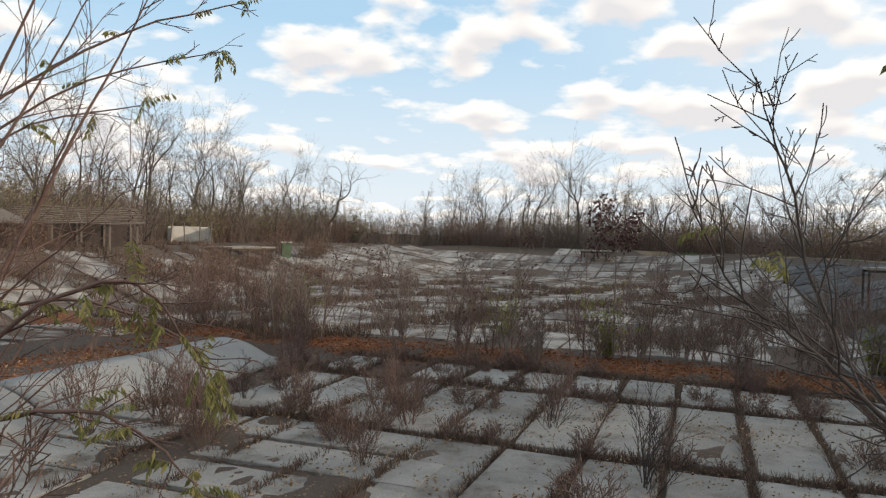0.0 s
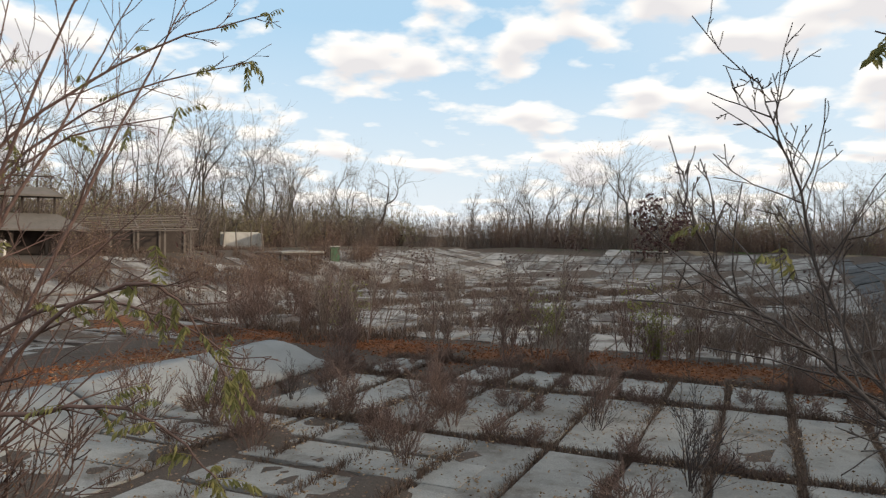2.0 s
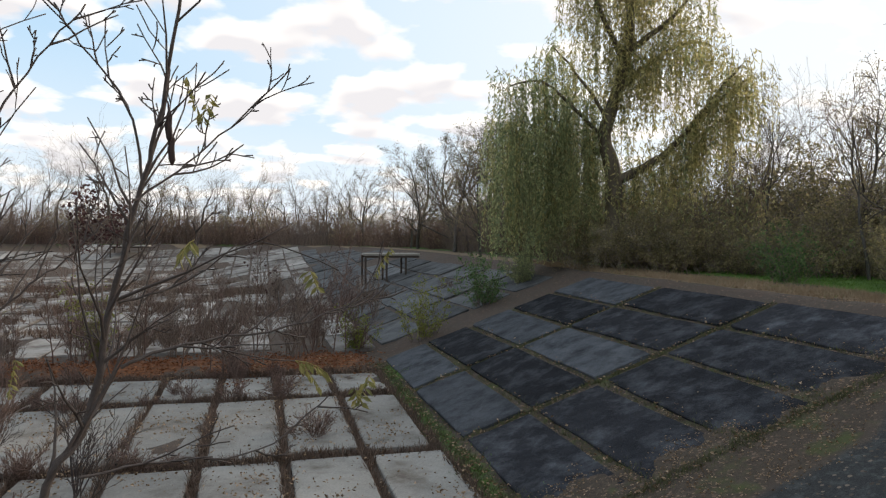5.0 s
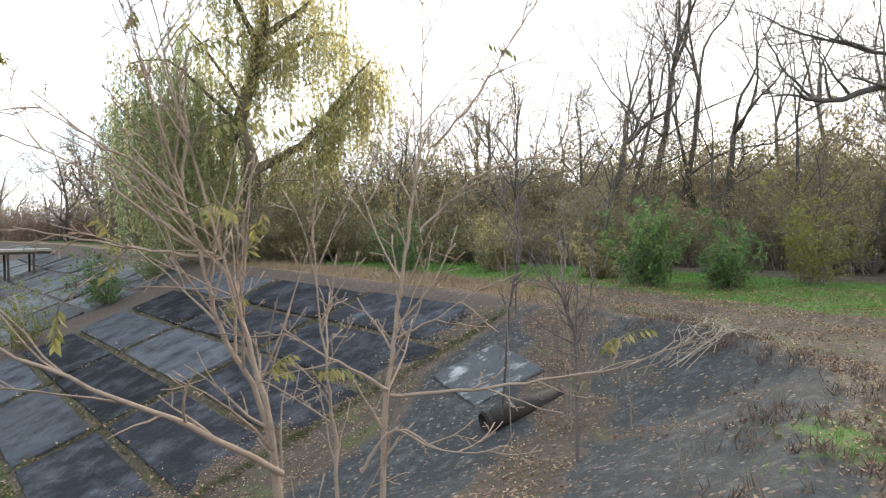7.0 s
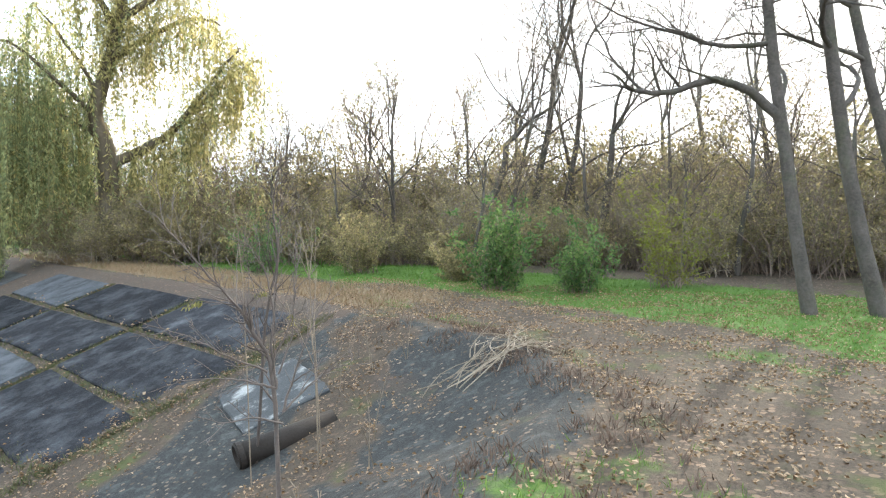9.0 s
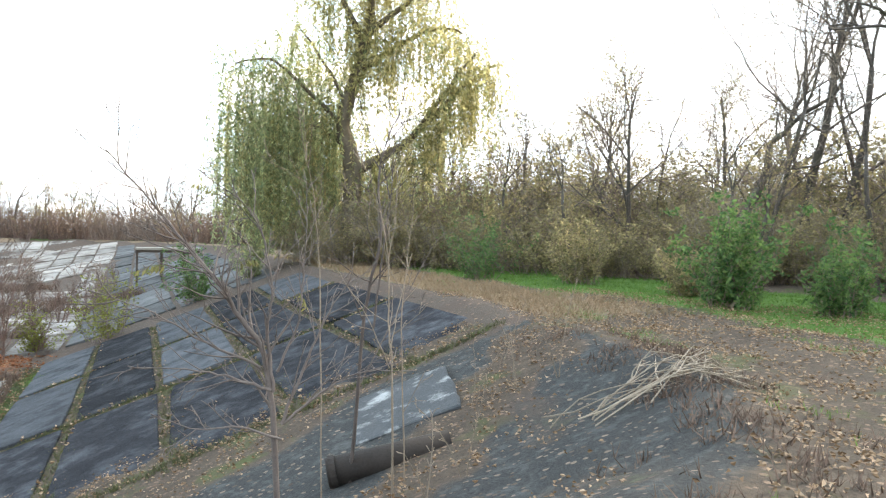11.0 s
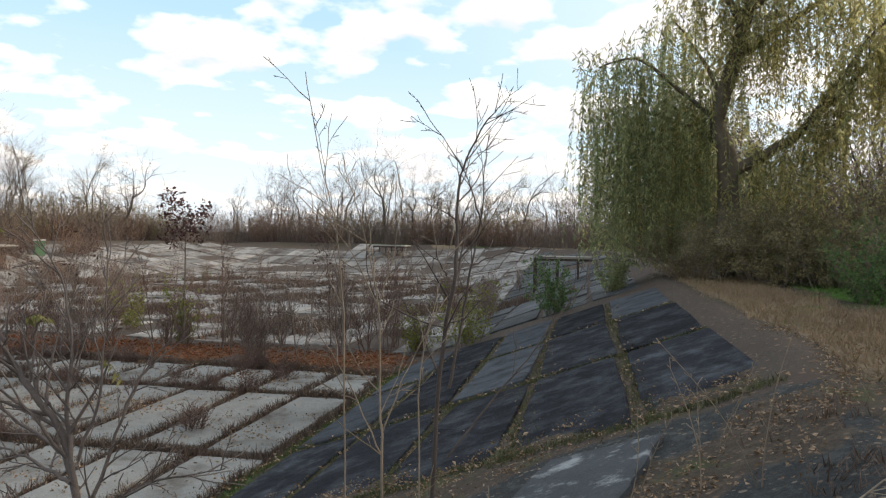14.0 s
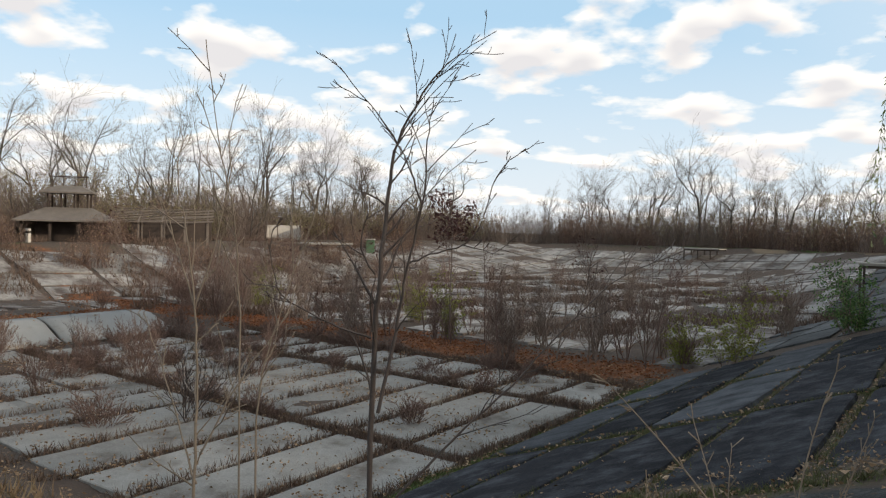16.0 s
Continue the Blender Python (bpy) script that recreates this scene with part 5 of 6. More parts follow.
    locust(6.45, -0.15, (), 104, "bare slender locust sapling on the slope", 4, 0, 19, M_PALESAP,
           shoots=((0.0125, ((6.45, -0.15, None), (6.5, -0.15, 4.1), (6.6, -0.13, 4.45), (6.7, -0.12, 4.8), (6.85, -0.08, 5.25), (7.0, 0.0, 5.9))),
            (0.0078, ((6.51, -0.17, 4.23), (6.67, -0.42, 4.25), (6.83, -0.67, 4.29), (6.96, -0.88, 4.33), (7.06, -1.03, 4.42))),
            (0.0070, ((6.71, -0.16, 4.81), (6.77, -0.27, 4.92), (6.83, -0.36, 5.02), (6.96, -0.55, 5.1), (7.07, -0.73, 5.19))),
            (0.0070, ((6.51, -0.17, 4.25), (6.41, -0.02, 4.35), (6.33, 0.12, 4.44), (6.26, 0.24, 4.46))),
            (0.0062, ((6.59, -0.13, 4.42), (6.66, -0.24, 4.48), (6.72, -0.35, 4.56), (6.78, -0.43, 4.62))),
            (0.0055, ((6.76, -0.19, 5.13), (6.84, -0.33, 5.3), (6.91, -0.44, 5.51), (6.97, -0.53, 5.67))),
            (0.0070, ((6.37, -0.15, 3.99), (6.43, -0.25, 4.14), (6.53, -0.41, 4.06), (6.64, -0.57, 4.08))),
            (0.0094, ((6.33, -0.1, None), (6.3, -0.1, 4.0), (6.27, -0.08, 4.4), (6.3, 0.0, 4.8))),))
    locust(11.15, 1.0, (), 105, "bare grey sapling with spreading twigs on the tarred slope", 4, 0, 34, M_GREYSAP,
           shoots=((0.0211, ((11.15, 1.0, None), (11.03, 0.95, 3.6), (10.82, 0.96, 4.0), (10.7, 1.0, 4.2), (10.5, 1.15, 4.5), (10.2, 1.3, 4.9))),
            (0.0124, ((11.05, 0.93, 3.52), (11.01, 0.94, 3.88), (11.03, 0.94, 4.12), (10.97, 0.97, 4.46), (10.8, 1.04, 4.73))),
            (0.0115, ((11.03, 0.94, 3.53), (10.87, 1.01, 3.6), (10.67, 1.1, 3.66), (10.34, 1.25, 3.69))),
            (0.0096, ((10.98, 0.96, 3.67), (10.7, 1.09, 3.82), (10.45, 1.2, 3.99), (10.17, 1.33, 4.11))),
            (0.0115, ((11.09, 0.91, 3.33), (11.2, 0.86, 3.64), (11.33, 0.8, 3.98), (11.47, 0.74, 4.19))),
            (0.0096, ((11.1, 0.9, 3.33), (11.31, 0.81, 3.52), (11.53, 0.71, 3.62), (11.75, 0.61, 3.68))),
            (0.0086, ((11.06, 0.92, 3.64), (11.17, 0.87, 3.94), (11.19, 0.86, 4.25), (11.21, 0.85, 4.61))),
            (0.0086, ((11.09, 0.91, 3.24), (10.87, 1.01, 3.33), (10.67, 1.1, 3.33), (10.48, 1.19, 3.41))),))
    locust(12.5, 1.65, (), 106, "thin dry pale-stemmed sapling at the slope's fold", 0, 0, 7, M_PALETWIG,
           shoots=((0.0098, ((12.5, 1.6, None), (12.49, 1.62, 3.3), (12.47, 1.66, 3.77), (12.46, 1.66, 4.26), (12.36, 1.69, 4.7), (12.3, 1.72, 4.95))),
            (0.0049, ((12.46, 1.66, 4.25), (12.28, 1.72, 4.6), (12.1, 1.8, 4.85))),
            (0.0049, ((12.46, 1.66, 4.25), (12.55, 1.7, 4.6), (12.6, 1.74, 4.95))),
            (0.0070, ((12.3, 2.3, None), (12.28, 2.35, 3.9), (12.21, 2.36, 4.72), (12.13, 2.36, 5.06), (12.0, 2.38, 5.75))),
            (0.0070, ((12.75, 1.75, None), (12.72, 1.8, 3.7), (12.8, 1.85, 4.2), (12.95, 1.95, 4.75))),
            (0.0056, ((12.48, 1.65, 3.5), (12.65, 1.75, 3.9), (12.9, 1.9, 4.3))),
            (0.0056, ((12.48, 1.65, 3.4), (12.3, 1.7, 3.8), (12.05, 1.8, 4.2))),))
    locust(12.92, 2.78, (), 107, "bare dark sapling rising above the pipe", 0, 0, 13,
           shoots=((0.0195, ((12.92, 2.78, None), (12.98, 2.67, 3.68), (13.06, 2.55, 4.4), (13.08, 2.62, 4.87), (13.12, 2.64, 5.17), (13.29, 2.69, 5.5), (13.41, 2.72, 5.64))),
            (0.0060, ((13.12, 2.63, 5.15), (13.0, 2.6, 5.33), (12.79, 2.54, 5.59))),
            (0.0120, ((13.04, 2.61, 3.58), (13.13, 2.64, 4.05), (13.19, 2.65, 4.41), (13.27, 2.68, 4.84), (13.29, 2.68, 5.17), (13.32, 2.69, 5.43))),
            (0.0075, ((13.26, 2.68, 4.81), (13.18, 2.65, 5.04), (13.13, 2.64, 5.14))),
            (0.0090, ((13.07, 2.86, 2.99), (13.4, 2.96, 3.35), (13.75, 3.06, 3.71), (14.09, 3.16, 4.11), (14.38, 3.24, 4.39), (14.74, 3.35, 4.56))),
            (0.0067, ((13.01, 2.6, 4.39), (12.93, 2.58, 4.54), (12.96, 2.59, 4.77), (12.92, 2.58, 4.9))),
            (0.0067, ((13.19, 2.65, 4.45), (13.31, 2.69, 4.51), (13.56, 2.76, 4.62), (13.68, 2.8, 4.98), (13.84, 2.84, 5.14))),
            (0.0067, ((13.0, 2.6, 4.01), (12.75, 2.53, 4.1), (12.49, 2.45, 4.26), (12.42, 2.43, 4.53), (12.44, 2.44, 4.66))),))
    # a dense brown shrub by the path's start
    t = sapling_kind(108, 1.7, 24, M_REDTWIG, "dense red-brown shrub at the bank's edge", ((9, 0.5, 0.45), (5, 0.6, 0.5)), 0.4, name="shrub", r=0.009)
    t.matrix_basis = pose(-3.6, 4.4, hz(-3.6, 4.4) - 0.05)


M_GREYSAP = make_mat("grey_brown_bark", (0.13, 0.104, 0.092), 0.85, 0.3, 9, 90, 0.3, island=0.15)
M_PALESAP = make_mat("pale_brown_bark", (0.24, 0.175, 0.13), 0.85, 0.3, 9, 90, 0.3, island=0.12)
M_REDSAP = make_mat("red_brown_bark", (0.135, 0.080, 0.064), 0.8, 0.3, 9, 90, 0.3, island=0.15)
foreground()



# ---------------------------------------------------------------- small built things
def pier(u, v, length, width, turn, label, deckz=None, leg=1.7):
    x, y = plan(u, v)
    g0 = hz(x, y)
    z = deckz or g0 + leg
    t = thing("pier", label, "pier", "piers on the basin slopes", at=(x, y, z), turn=turn)
    rng = random.Random(int(abs(u * 7 + v)))
    deck = Geo()
    deck.box((0, 0, 0), (length, width, 0.14), chamfer=0.02)
    part("deck", deck, M_PIER, t, "pale concrete deck")
    for sx in (-0.48, -0.1, 0.25):
        for sy in (-0.42, 0.42):
            px, py = sx * length, sy * width
            w = Matrix.Rotation(radians(turn), 3, "Z") @ Vector((px, py, 0))
            gz = hz(x + w.x, y + w.y) - z
            if gz < -0.3:
                g = Geo()
                g.box((px, py, (gz - 0.2) / 2 - 0.07), (0.12, 0.12, -gz + 0.2 - 0.002), chamfer=0.01)
                part("leg", g, M_DKWOOD, t)
    g = Geo()
    g.box((0, -width * 0.44, -0.15), (length * 0.98, 0.10, 0.15), chamfer=0.01)
    part("edge_beam", g, M_DKWOOD, t)
    g = Geo()
    g.box((0, width * 0.44, -0.15), (length * 0.98, 0.10, 0.15), chamfer=0.01)
    part("edge_beam", g, M_DKWOOD, t)
    return t


M_PIER = make_mat("pale_deck", (0.26, 0.235, 0.20), 0.9, 0.2, 1.5, 20, 0.3)


def buildings():
    rng = random.Random(200)
    pier(10.9, 49.9, 3.8, 2.0, -20, "concrete pier deck on legs over the basin slope", 3.35)
    pier(-13.2, 96.0, 4.4, 3.4, -20, "low dark pier on legs on the far slope", 3.15)
    pier(-40.5, 56.5, 6.0, 3.4, 65, "long dark pier on the slope below a ruined shack", 3.1)
    # roofless plaster shack
    x, y = -24.2, 69.3
    z = hz(x, y)
    t = thing("ruined_shack", "roofless pale plastered shack with leaning posts", "shack", at=(x, y, z), turn=28)
    for name, c, s in (("back_wall", (0, 1.2, 0.85), (3.7, 0.18, 1.7)), ("side_wall", (-1.76, 0.1, 0.75), (0.18, 2.0, 1.5)), ("side_wall", (1.76, 0.1, 0.8), (0.18, 2.0, 1.6))):
        g = Geo(); g.box(c, s, chamfer=0.02)
        part(name, g, M_PLASTER, t)
    for px, h, tilt in ((-1.9, 2.5, 0.08), (-0.6, 2.1, -0.05), (0.7, 2.2, 0.03), (1.9, 2.4, -0.09)):
        g = Geo(); g.tube([Vector((px, -0.95, -0.1)), Vector((px + tilt * h, -0.95, h))], [0.07, 0.06], 6)
        part("post", g, M_WOOD, t)
    # barn with an open slatted roof
    x, y = -25.6, 51.0
    z = hz(x, y)
    t = thing("slatted_barn", "low open barn with a sagging roof of bare battens", "barn", at=(x, y, z), turn=33)
    for i in range(5):
        px = -3.6 + i * 1.8
        for py, h in ((-1.2, 1.7), (1.4, 2.5)):
            g = Geo(); g.box((px, py, h / 2 - 0.1), (0.14, 0.14, h + 0.2), chamfer=0.01)
            part("post", g, M_WOOD, t)
        g = Geo(); g.tube([Vector((px, -1.6, 1.62)), Vector((px, 1.8, 2.72))], [0.06, 0.06], 5)
        part("rafter", g, M_WOOD, t)
    for j in range(9):
        f = j / 8
        g = Geo()
        sag = [Vector((-4.1 + 2.05 * k, -1.6 + 3.3 * f, 1.74 + 1.08 * f + rng.uniform(-0.05, 0.05) - 0.06 * math.sin(k * 0.8))) for k in range(5)]
        g.tube(sag, [0.045] * 5, 4)
        part("batten", g, M_WOOD, t)
    g = Geo(); g.box((0.6, 1.5, 0.9), (6.6, 0.1, 1.8), chamfer=0.01)
    part("back_wall", g, M_DKWOOD, t)
    # two-tiered pavilion
    x, y = -29.8, 45.2
    z = hz(x, y)
    t = thing("pavilion", "dark two-tiered wooden pavilion with hipped roofs", "pavilion", at=(x, y, z), turn=33)

    def hip(w, dp, z0, h):
        g = Geo()
        lo = [Vector((sx * w, sy * dp, z0)) for sx, sy in ((-1, -1), (1, -1), (1, 1), (-1, 1))]
        hi = [Vector((sx * w * 0.45, sy * dp * 0.3, z0 + h)) for sx, sy in ((-1, -1), (1, -1), (1, 1), (-1, 1))]
        for k in range(4):
            g.face((lo[k], lo[(k + 1) % 4], hi[(k + 1) % 4], hi[k]))
        g.face(hi)
        g.face([p + Vector((0, 0, -0.12)) for p in lo][::-1])
        for k in range(4):
            a, b = lo[k], lo[(k + 1) % 4]
            g.face((a + Vector((0, 0, -0.12)), b + Vector((0, 0, -0.12)), b, a))
        return g

    part("lower_roof", hip(3.4, 2.6, 1.7, 1.0), M_ROOF, t, "sagging grey-brown lower roof")
    part("upper_roof", hip(1.9, 1.4, 3.9, 0.5), M_ROOF, t)
    for sx in (-1, -0.33, 0.33, 1):
        for sy in (-1, 1):
            g = Geo(); g.box((sx * 2.9, sy * 2.1, 0.8), (0.16, 0.16, 1.8), chamfer=0.01)
            part("post", g, M_DKWOOD, t)
            g = Geo(); g.box((sx * 1.4, sy * 0.75, 3.2), (0.12, 0.12, 1.4), chamfer=0.01)
            part("upper_post", g, M_DKWOOD, t)
    g = Geo(); g.box((0, 0.6, 0.9), (4.6, 2.2, 1.7), chamfer=0.02)
    part("back_room", g, M_DKWOOD, t)
    for k in range(4):
        g = Geo(); g.tube([Vector((-1.2 + 0.8 * k, -0.2, 4.3)), Vector((-1.2 + 0.8 * k, -0.2, 5.2))], [0.05, 0.04], 5)
        part("finial_post", g, M_DKWOOD, t)
    g = Geo(); g.tube([Vector((-1.4, -0.2, 5.1)), Vector((1.4, -0.2, 5.12))], [0.05, 0.05], 5)
    part("rail", g, M_DKWOOD, t)
    # green booth
    x, y = -16.0, 74.0
    t = thing("green_booth", "small faded green metal booth on the rim", "booth", at=(x, y, hz(x, y)), turn=20)
    g = Geo(); g.box((0, 0, 0.75), (0.9, 0.7, 1.5), chamfer=0.03)
    part("body", g, M_GREENBIN, t)
    g = Geo(); g.box((0, 0, 1.55), (1.1, 0.9, 0.1), chamfer=0.02)
    part("roof", g, M_PLASTER, t)
    # striped marker post
    x, y = plan(-38.5, 27)
    t = thing("marker_post", "short white marker post with a rusty band", "post", at=(x, y, hz(x, y)))
    g = Geo(); g.box((0, 0, 0.45), (0.22, 0.22, 1.0), chamfer=0.02)
    part("post", g, M_PLASTER, t)
    g = Geo(); g.box((0, 0, 0.72), (0.23, 0.23, 0.16))
    part("band", g, M_RUST, t)


buildings()


def pipe():
    a, b = Vector((12.8, 2.97, 0)), Vector((13.8, 2.32, 0))
    a.z, b.z = hz(a.x, a.y) + 0.13, hz(b.x, b.y) - 0.06
    n, ro, ri = 16, 0.145, 0.128
    d = (b - a).normalized()
    e1 = d.cross(Vector((0, 0, 1))).normalized()
    e2 = e1.cross(d)
    g = Geo()
    rings = [(a, ro), (b, ro), (b, ri), (a, ri)]
    for p, r in rings:
        for k in range(n):
            w = 2 * math.pi * k / n
            q = p + e1 * (r * math.cos(w)) + e2 * (r * math.sin(w))
            g.v.append(tuple(q))
    for i in range(4):
        for k in range(n):
            j = (k + 1) % n
            i2 = (i + 1) % 4
            g.f.append((i * n + k, i * n + j, i2 * n + j, i2 * n + k)); g.mi.append(0)
    t = thing("drain_pipe", "dark rusty steel drain pipe lying in the fold of the slopes", "pipe")
    part("barrel", g, M_RUST, t, smooth=True)
    col = Geo()
    for p in (a.lerp(b, 0.02), a.lerp(b, 0.07)):
        for k in range(n):
            w = 2 * math.pi * k / n
            col.v.append(tuple(p + e1 * (0.162 * math.cos(w)) + e2 * (0.162 * math.sin(w))))
    for p in (a.lerp(b, 0.02), a.lerp(b, 0.07)):
        for k in range(n):
            w = 2 * math.pi * k / n
            col.v.append(tuple(p + e1 * (0.147 * math.cos(w)) + e2 * (0.147 * math.sin(w))))
    for k in range(n):
        j = (k + 1) % n
        col.f += [(k, j, n + j, n + k), (2 * n + j, j, k, 2 * n + k), (n + k, n + j, 3 * n + j, 3 * n + k)]
        col.mi += [0, 0, 0]
    part("collar", col, M_RUST, t)


pipe()


def dry_weeds():
    rng = random.Random(310)
    for x, y, h in ((15.2, 2.1, 1.35), (14.95, 2.5, 1.1), (14.5, 2.7, 0.9), (12.9, 1.2, 0.9), (12.1, 0.7, 0.8), (15.6, 3.3, 1.0), (9.6, -0.4, 0.6)):
        t = thing("dry_weed", "pale dry weed stalk with withered seed heads", "weed", "dry weeds on the slope", at=(x, y, hz(x, y)))
        for _ in range(2):
            g = Geo()
            d, p = Vector((rng.gauss(0, 0.15), rng.gauss(0, 0.15), 1)).normalized(), Vector((rng.uniform(-0.05, 0.05), rng.uniform(-0.05, 0.05), -0.05))
            pts = [p]
            L = h * rng.uniform(0.7, 1.05)
            bend = Vector((rng.uniform(-0.08, 0.04), rng.uniform(-0.05, 0.05), 0))
            for i in range(8):
                d = (d + bend + rnd_dir(rng) * 0.05).normalized()
                pts.append(pts[-1] + d * L / 8)
            g.tube(pts, [0.006 - 0.0005 * i for i in range(9)], 4)
            for i in range(3, 9):
                for _ in range(2):
                    e = pts[i] + turned(d, rng.uniform(0.4, 0.8), rng) * rng.uniform(0.03, 0.09)
                    g.tube([pts[i], e], [0.002, 0.004], 3)
            part("stalk", g, M_PALETWIG, t)


dry_weeds()


def branch_pile():
    rng = random.Random(300)
    for i in range(18):
        g = Geo()
        x0, y0 = 14.6 + rng.uniform(-0.4, 0.6), 0.6 + rng.uniform(-0.45, 0.45)
        a = radians(rng.gauss(-28, 22))
        L = rng.uniform(0.5, 1.5)
        pts = []
        for k in range(7):
            f = k / 6 - 0.5
            x, y = x0 + math.cos(a) * L * f, y0 + math.sin(a) * L * f + 0.22 * math.sin(f * 3 + i)
            pts.append(Vector((x, y, max(hz(x, y), hz(x0, y0) - 0.25) + 0.03 + 0.16 * (1 - 4 * f * f) * rng.uniform(0.5, 1.0))))
        g.tube(pts, [0.007, 0.007, 0.006, 0.0055, 0.005, 0.004, 0.002], 5)
        for _ in range(5):
            k = rng.randint(2, 5)
            e = pts[k] + Vector((math.cos(a) * 0.3, math.sin(a) * 0.3, 0)) + rnd_dir(rng) * 0.18
            e.z = max(e.z, hz(e.x, e.y) + 0.02)
            g.tube([pts[k], e], [0.005, 0.002], 3)
        tagged(part("dry_branch", g, M_DRYBRANCH), "pale dry fallen branch lying on the bank's edge", "branch", "pile of dry branches")


M_DRYBRANCH = make_mat("dry_branch", (0.25, 0.20, 0.15), 0.9, 0.3, 6, 50, 0.0, island=0.3, obj=0.3)
branch_pile()


# ---------------------------------------------------------------- small ground cover
def scatter(name, label, category, mat, count, sample, seed, size, up=0.02, width=0.6, flat=0.35):
    rng = random.Random(seed)
    nr = np.random.RandomState(seed)
    xs, ys = sample(nr, count)
    zs = height(xs, ys)
    g = Geo()
    for x, y, z in zip(xs, ys, zs):
        d = Vector((rng.uniform(-1, 1), rng.uniform(-1, 1), rng.uniform(-flat, flat))).normalized()
        leaf(g, Vector((x, y, z + up * rng.uniform(0.4, 1.4))), d, rng, rng.uniform(*size), width, 0.25)
    return tagged(part(name, g, mat), label, category, kind="stuff")


def pick(weight, box):
    """Points within box, kept by chance by a weight from 0 to 1."""
    def sample(nr, count):
        out_x, out_y, n = [], [], 0
        for _ in range(60):
            x, y = nr.uniform(box[0], box[1], count), nr.uniform(box[2], box[3], count)
            keep = nr.rand(count) < weight(x, y)
            out_x.append(x[keep]); out_y.append(y[keep])
            n += keep.sum()
            if n >= count:
                break
        return np.concatenate(out_x)[:count], np.concatenate(out_y)[:count]
    return sample


def w_of(name, gain=1.0):
    return lambda x, y: np.clip(ground_weights(x, y)[name] * gain, 0, 1)


def ground_cover():
    scatter("leaf_litter", "brown fallen leaves covering the bank", "leaves", M_DRYLEAF, 44000, pick(lambda x, y: w_of("brown")(x, y) * (0.25 + 0.75 * (wobble(x, y, 2.2) > 0.0)), (6, 24, -8, 9)), 401, (0.024, 0.055))
    scatter("leaf_litter", "rust-red fallen leaves along the sapling strip", "leaves", M_RUSTLEAF, 9000, pick(w_of("litter"), (-20, 16, 18, 34)), 402, (0.07, 0.15), 0.04)
    scatter("leaf_litter", "fallen leaves scattered over slabs and joints", "leaves", M_DRYLEAF, 13000, pick(lambda x, y: (crest_distance(x, y) > 1) * (uv_of(x, y)[0] < 6.5) * (0.15 + 0.85 * (wobble(x, y, 1.1, 3) > 0.2)), (-12, 17, 4, 24)), 403, (0.04, 0.09), 0.13)

    def blades(name, label, mat, count, sample, seed, h, lean=0.35):
        rng = random.Random(seed)
        xs, ys = sample(np.random.RandomState(seed), count)
        zs = height(xs, ys)
        g = Geo()
        for x, y, z in zip(xs, ys, zs):
            p = Vector((x, y, z - 0.01))
            for _ in range(3):
                hh = rng.uniform(*h)
                tip = p + Vector((rng.gauss(0, lean), rng.gauss(0, lean), 1)).normalized() * hh
                w = Vector((rng.uniform(-1, 1), rng.uniform(-1, 1), 0)).normalized() * hh * 0.05
                k = len(g.v)
                q = p + rnd_dir(rng) * 0.03
                q.z = p.z
                g.v += [tuple(q - w), tuple(q + w), tuple(tip)]
                g.f.append((k, k + 1, k + 2)); g.mi.append(0)
        tagged(part(name, g, mat), label, "grass", kind="stuff")

    blades("grass", "short fresh green grass on the bank and lawn", M_GRASS, 36000, pick(w_of("green"), (8, 32, -9, 26)), 411, (0.03, 0.10))
    blades("dry_grass", "dry grass tufts along the bank's edge", M_DRYWEED, 1500, pick(lambda x, y: sstep(-1.5, -0.6, crest_distance(x, y)) * sstep(0.9, 0.2, crest_distance(x, y)) * (wobble(x, y, 2.6, 4) > 0.1), (9, 17, -3, 4)), 418, (0.04, 0.17), 0.6)
    blades("dry_grass", "dry tan grass along the slope's crest", M_DRYGRASS, 9000, pick(w_of("dead"), (14, 30, 1, 30)), 412, (0.06, 0.22), 0.6)
    blades("dry_grass", "brown dry weeds on the near slope", M_DRYGRASS, 7000, pick(lambda x, y: sstep(0.0, 1.0, crest_distance(x, y)) * sstep(9, 6, crest_distance(x, y)) * sstep(8, 5, x) * (wobble(x, y, 0.9, 2) > -0.1), (-14, 9, 0, 10)), 413, (0.12, 0.45), 0.5)

    # moss and weeds in the joints of the floor and the slope
    def joints(nr, count):
        u = np.concatenate([6.25 + nr.normal(0, 0.16, count // 3), nr.choice(np.array([8.15, 9.8, 11.45, 13.1]), count // 3) + nr.normal(0, 0.10, count // 3), nr.uniform(6.5, 14.5, count - 2 * (count // 3))])
        v = np.concatenate([nr.uniform(9, 26, count // 3), nr.uniform(10, 26, count // 3), nr.choice(np.array([10.35, 15.65, 20.95]), count - 2 * (count // 3)) + nr.normal(0, 0.08, count - 2 * (count // 3))])
        return u * U.x + v * V.x, u * U.y + v * V.y
    blades("weeds", "yellow-green moss and weeds in the slab joints", M_MOSS, 14000, joints, 414, (0.04, 0.14), 0.7)

    scatter("leaf_litter", "pale dry leaves caught in the tarred slope's joints", "leaves", M_DRYLEAF, 1300, joints, 417, (0.04, 0.09), 0.07)

    def joints2(nr, count):
        h = count // 2
        u = np.concatenate([6.0 - 1.68 * nr.randint(0, 11, h) + nr.normal(0, 0.06, h), nr.uniform(-13, 6, count - h)])
        v = np.concatenate([nr.uniform(9.5, 25, h), nr.choice(np.array([15.6, 21.4, 24.8]), count - h) + nr.normal(0, 0.12, count - h)])
        return u * U.x + v * V.x, u * U.y + v * V.y
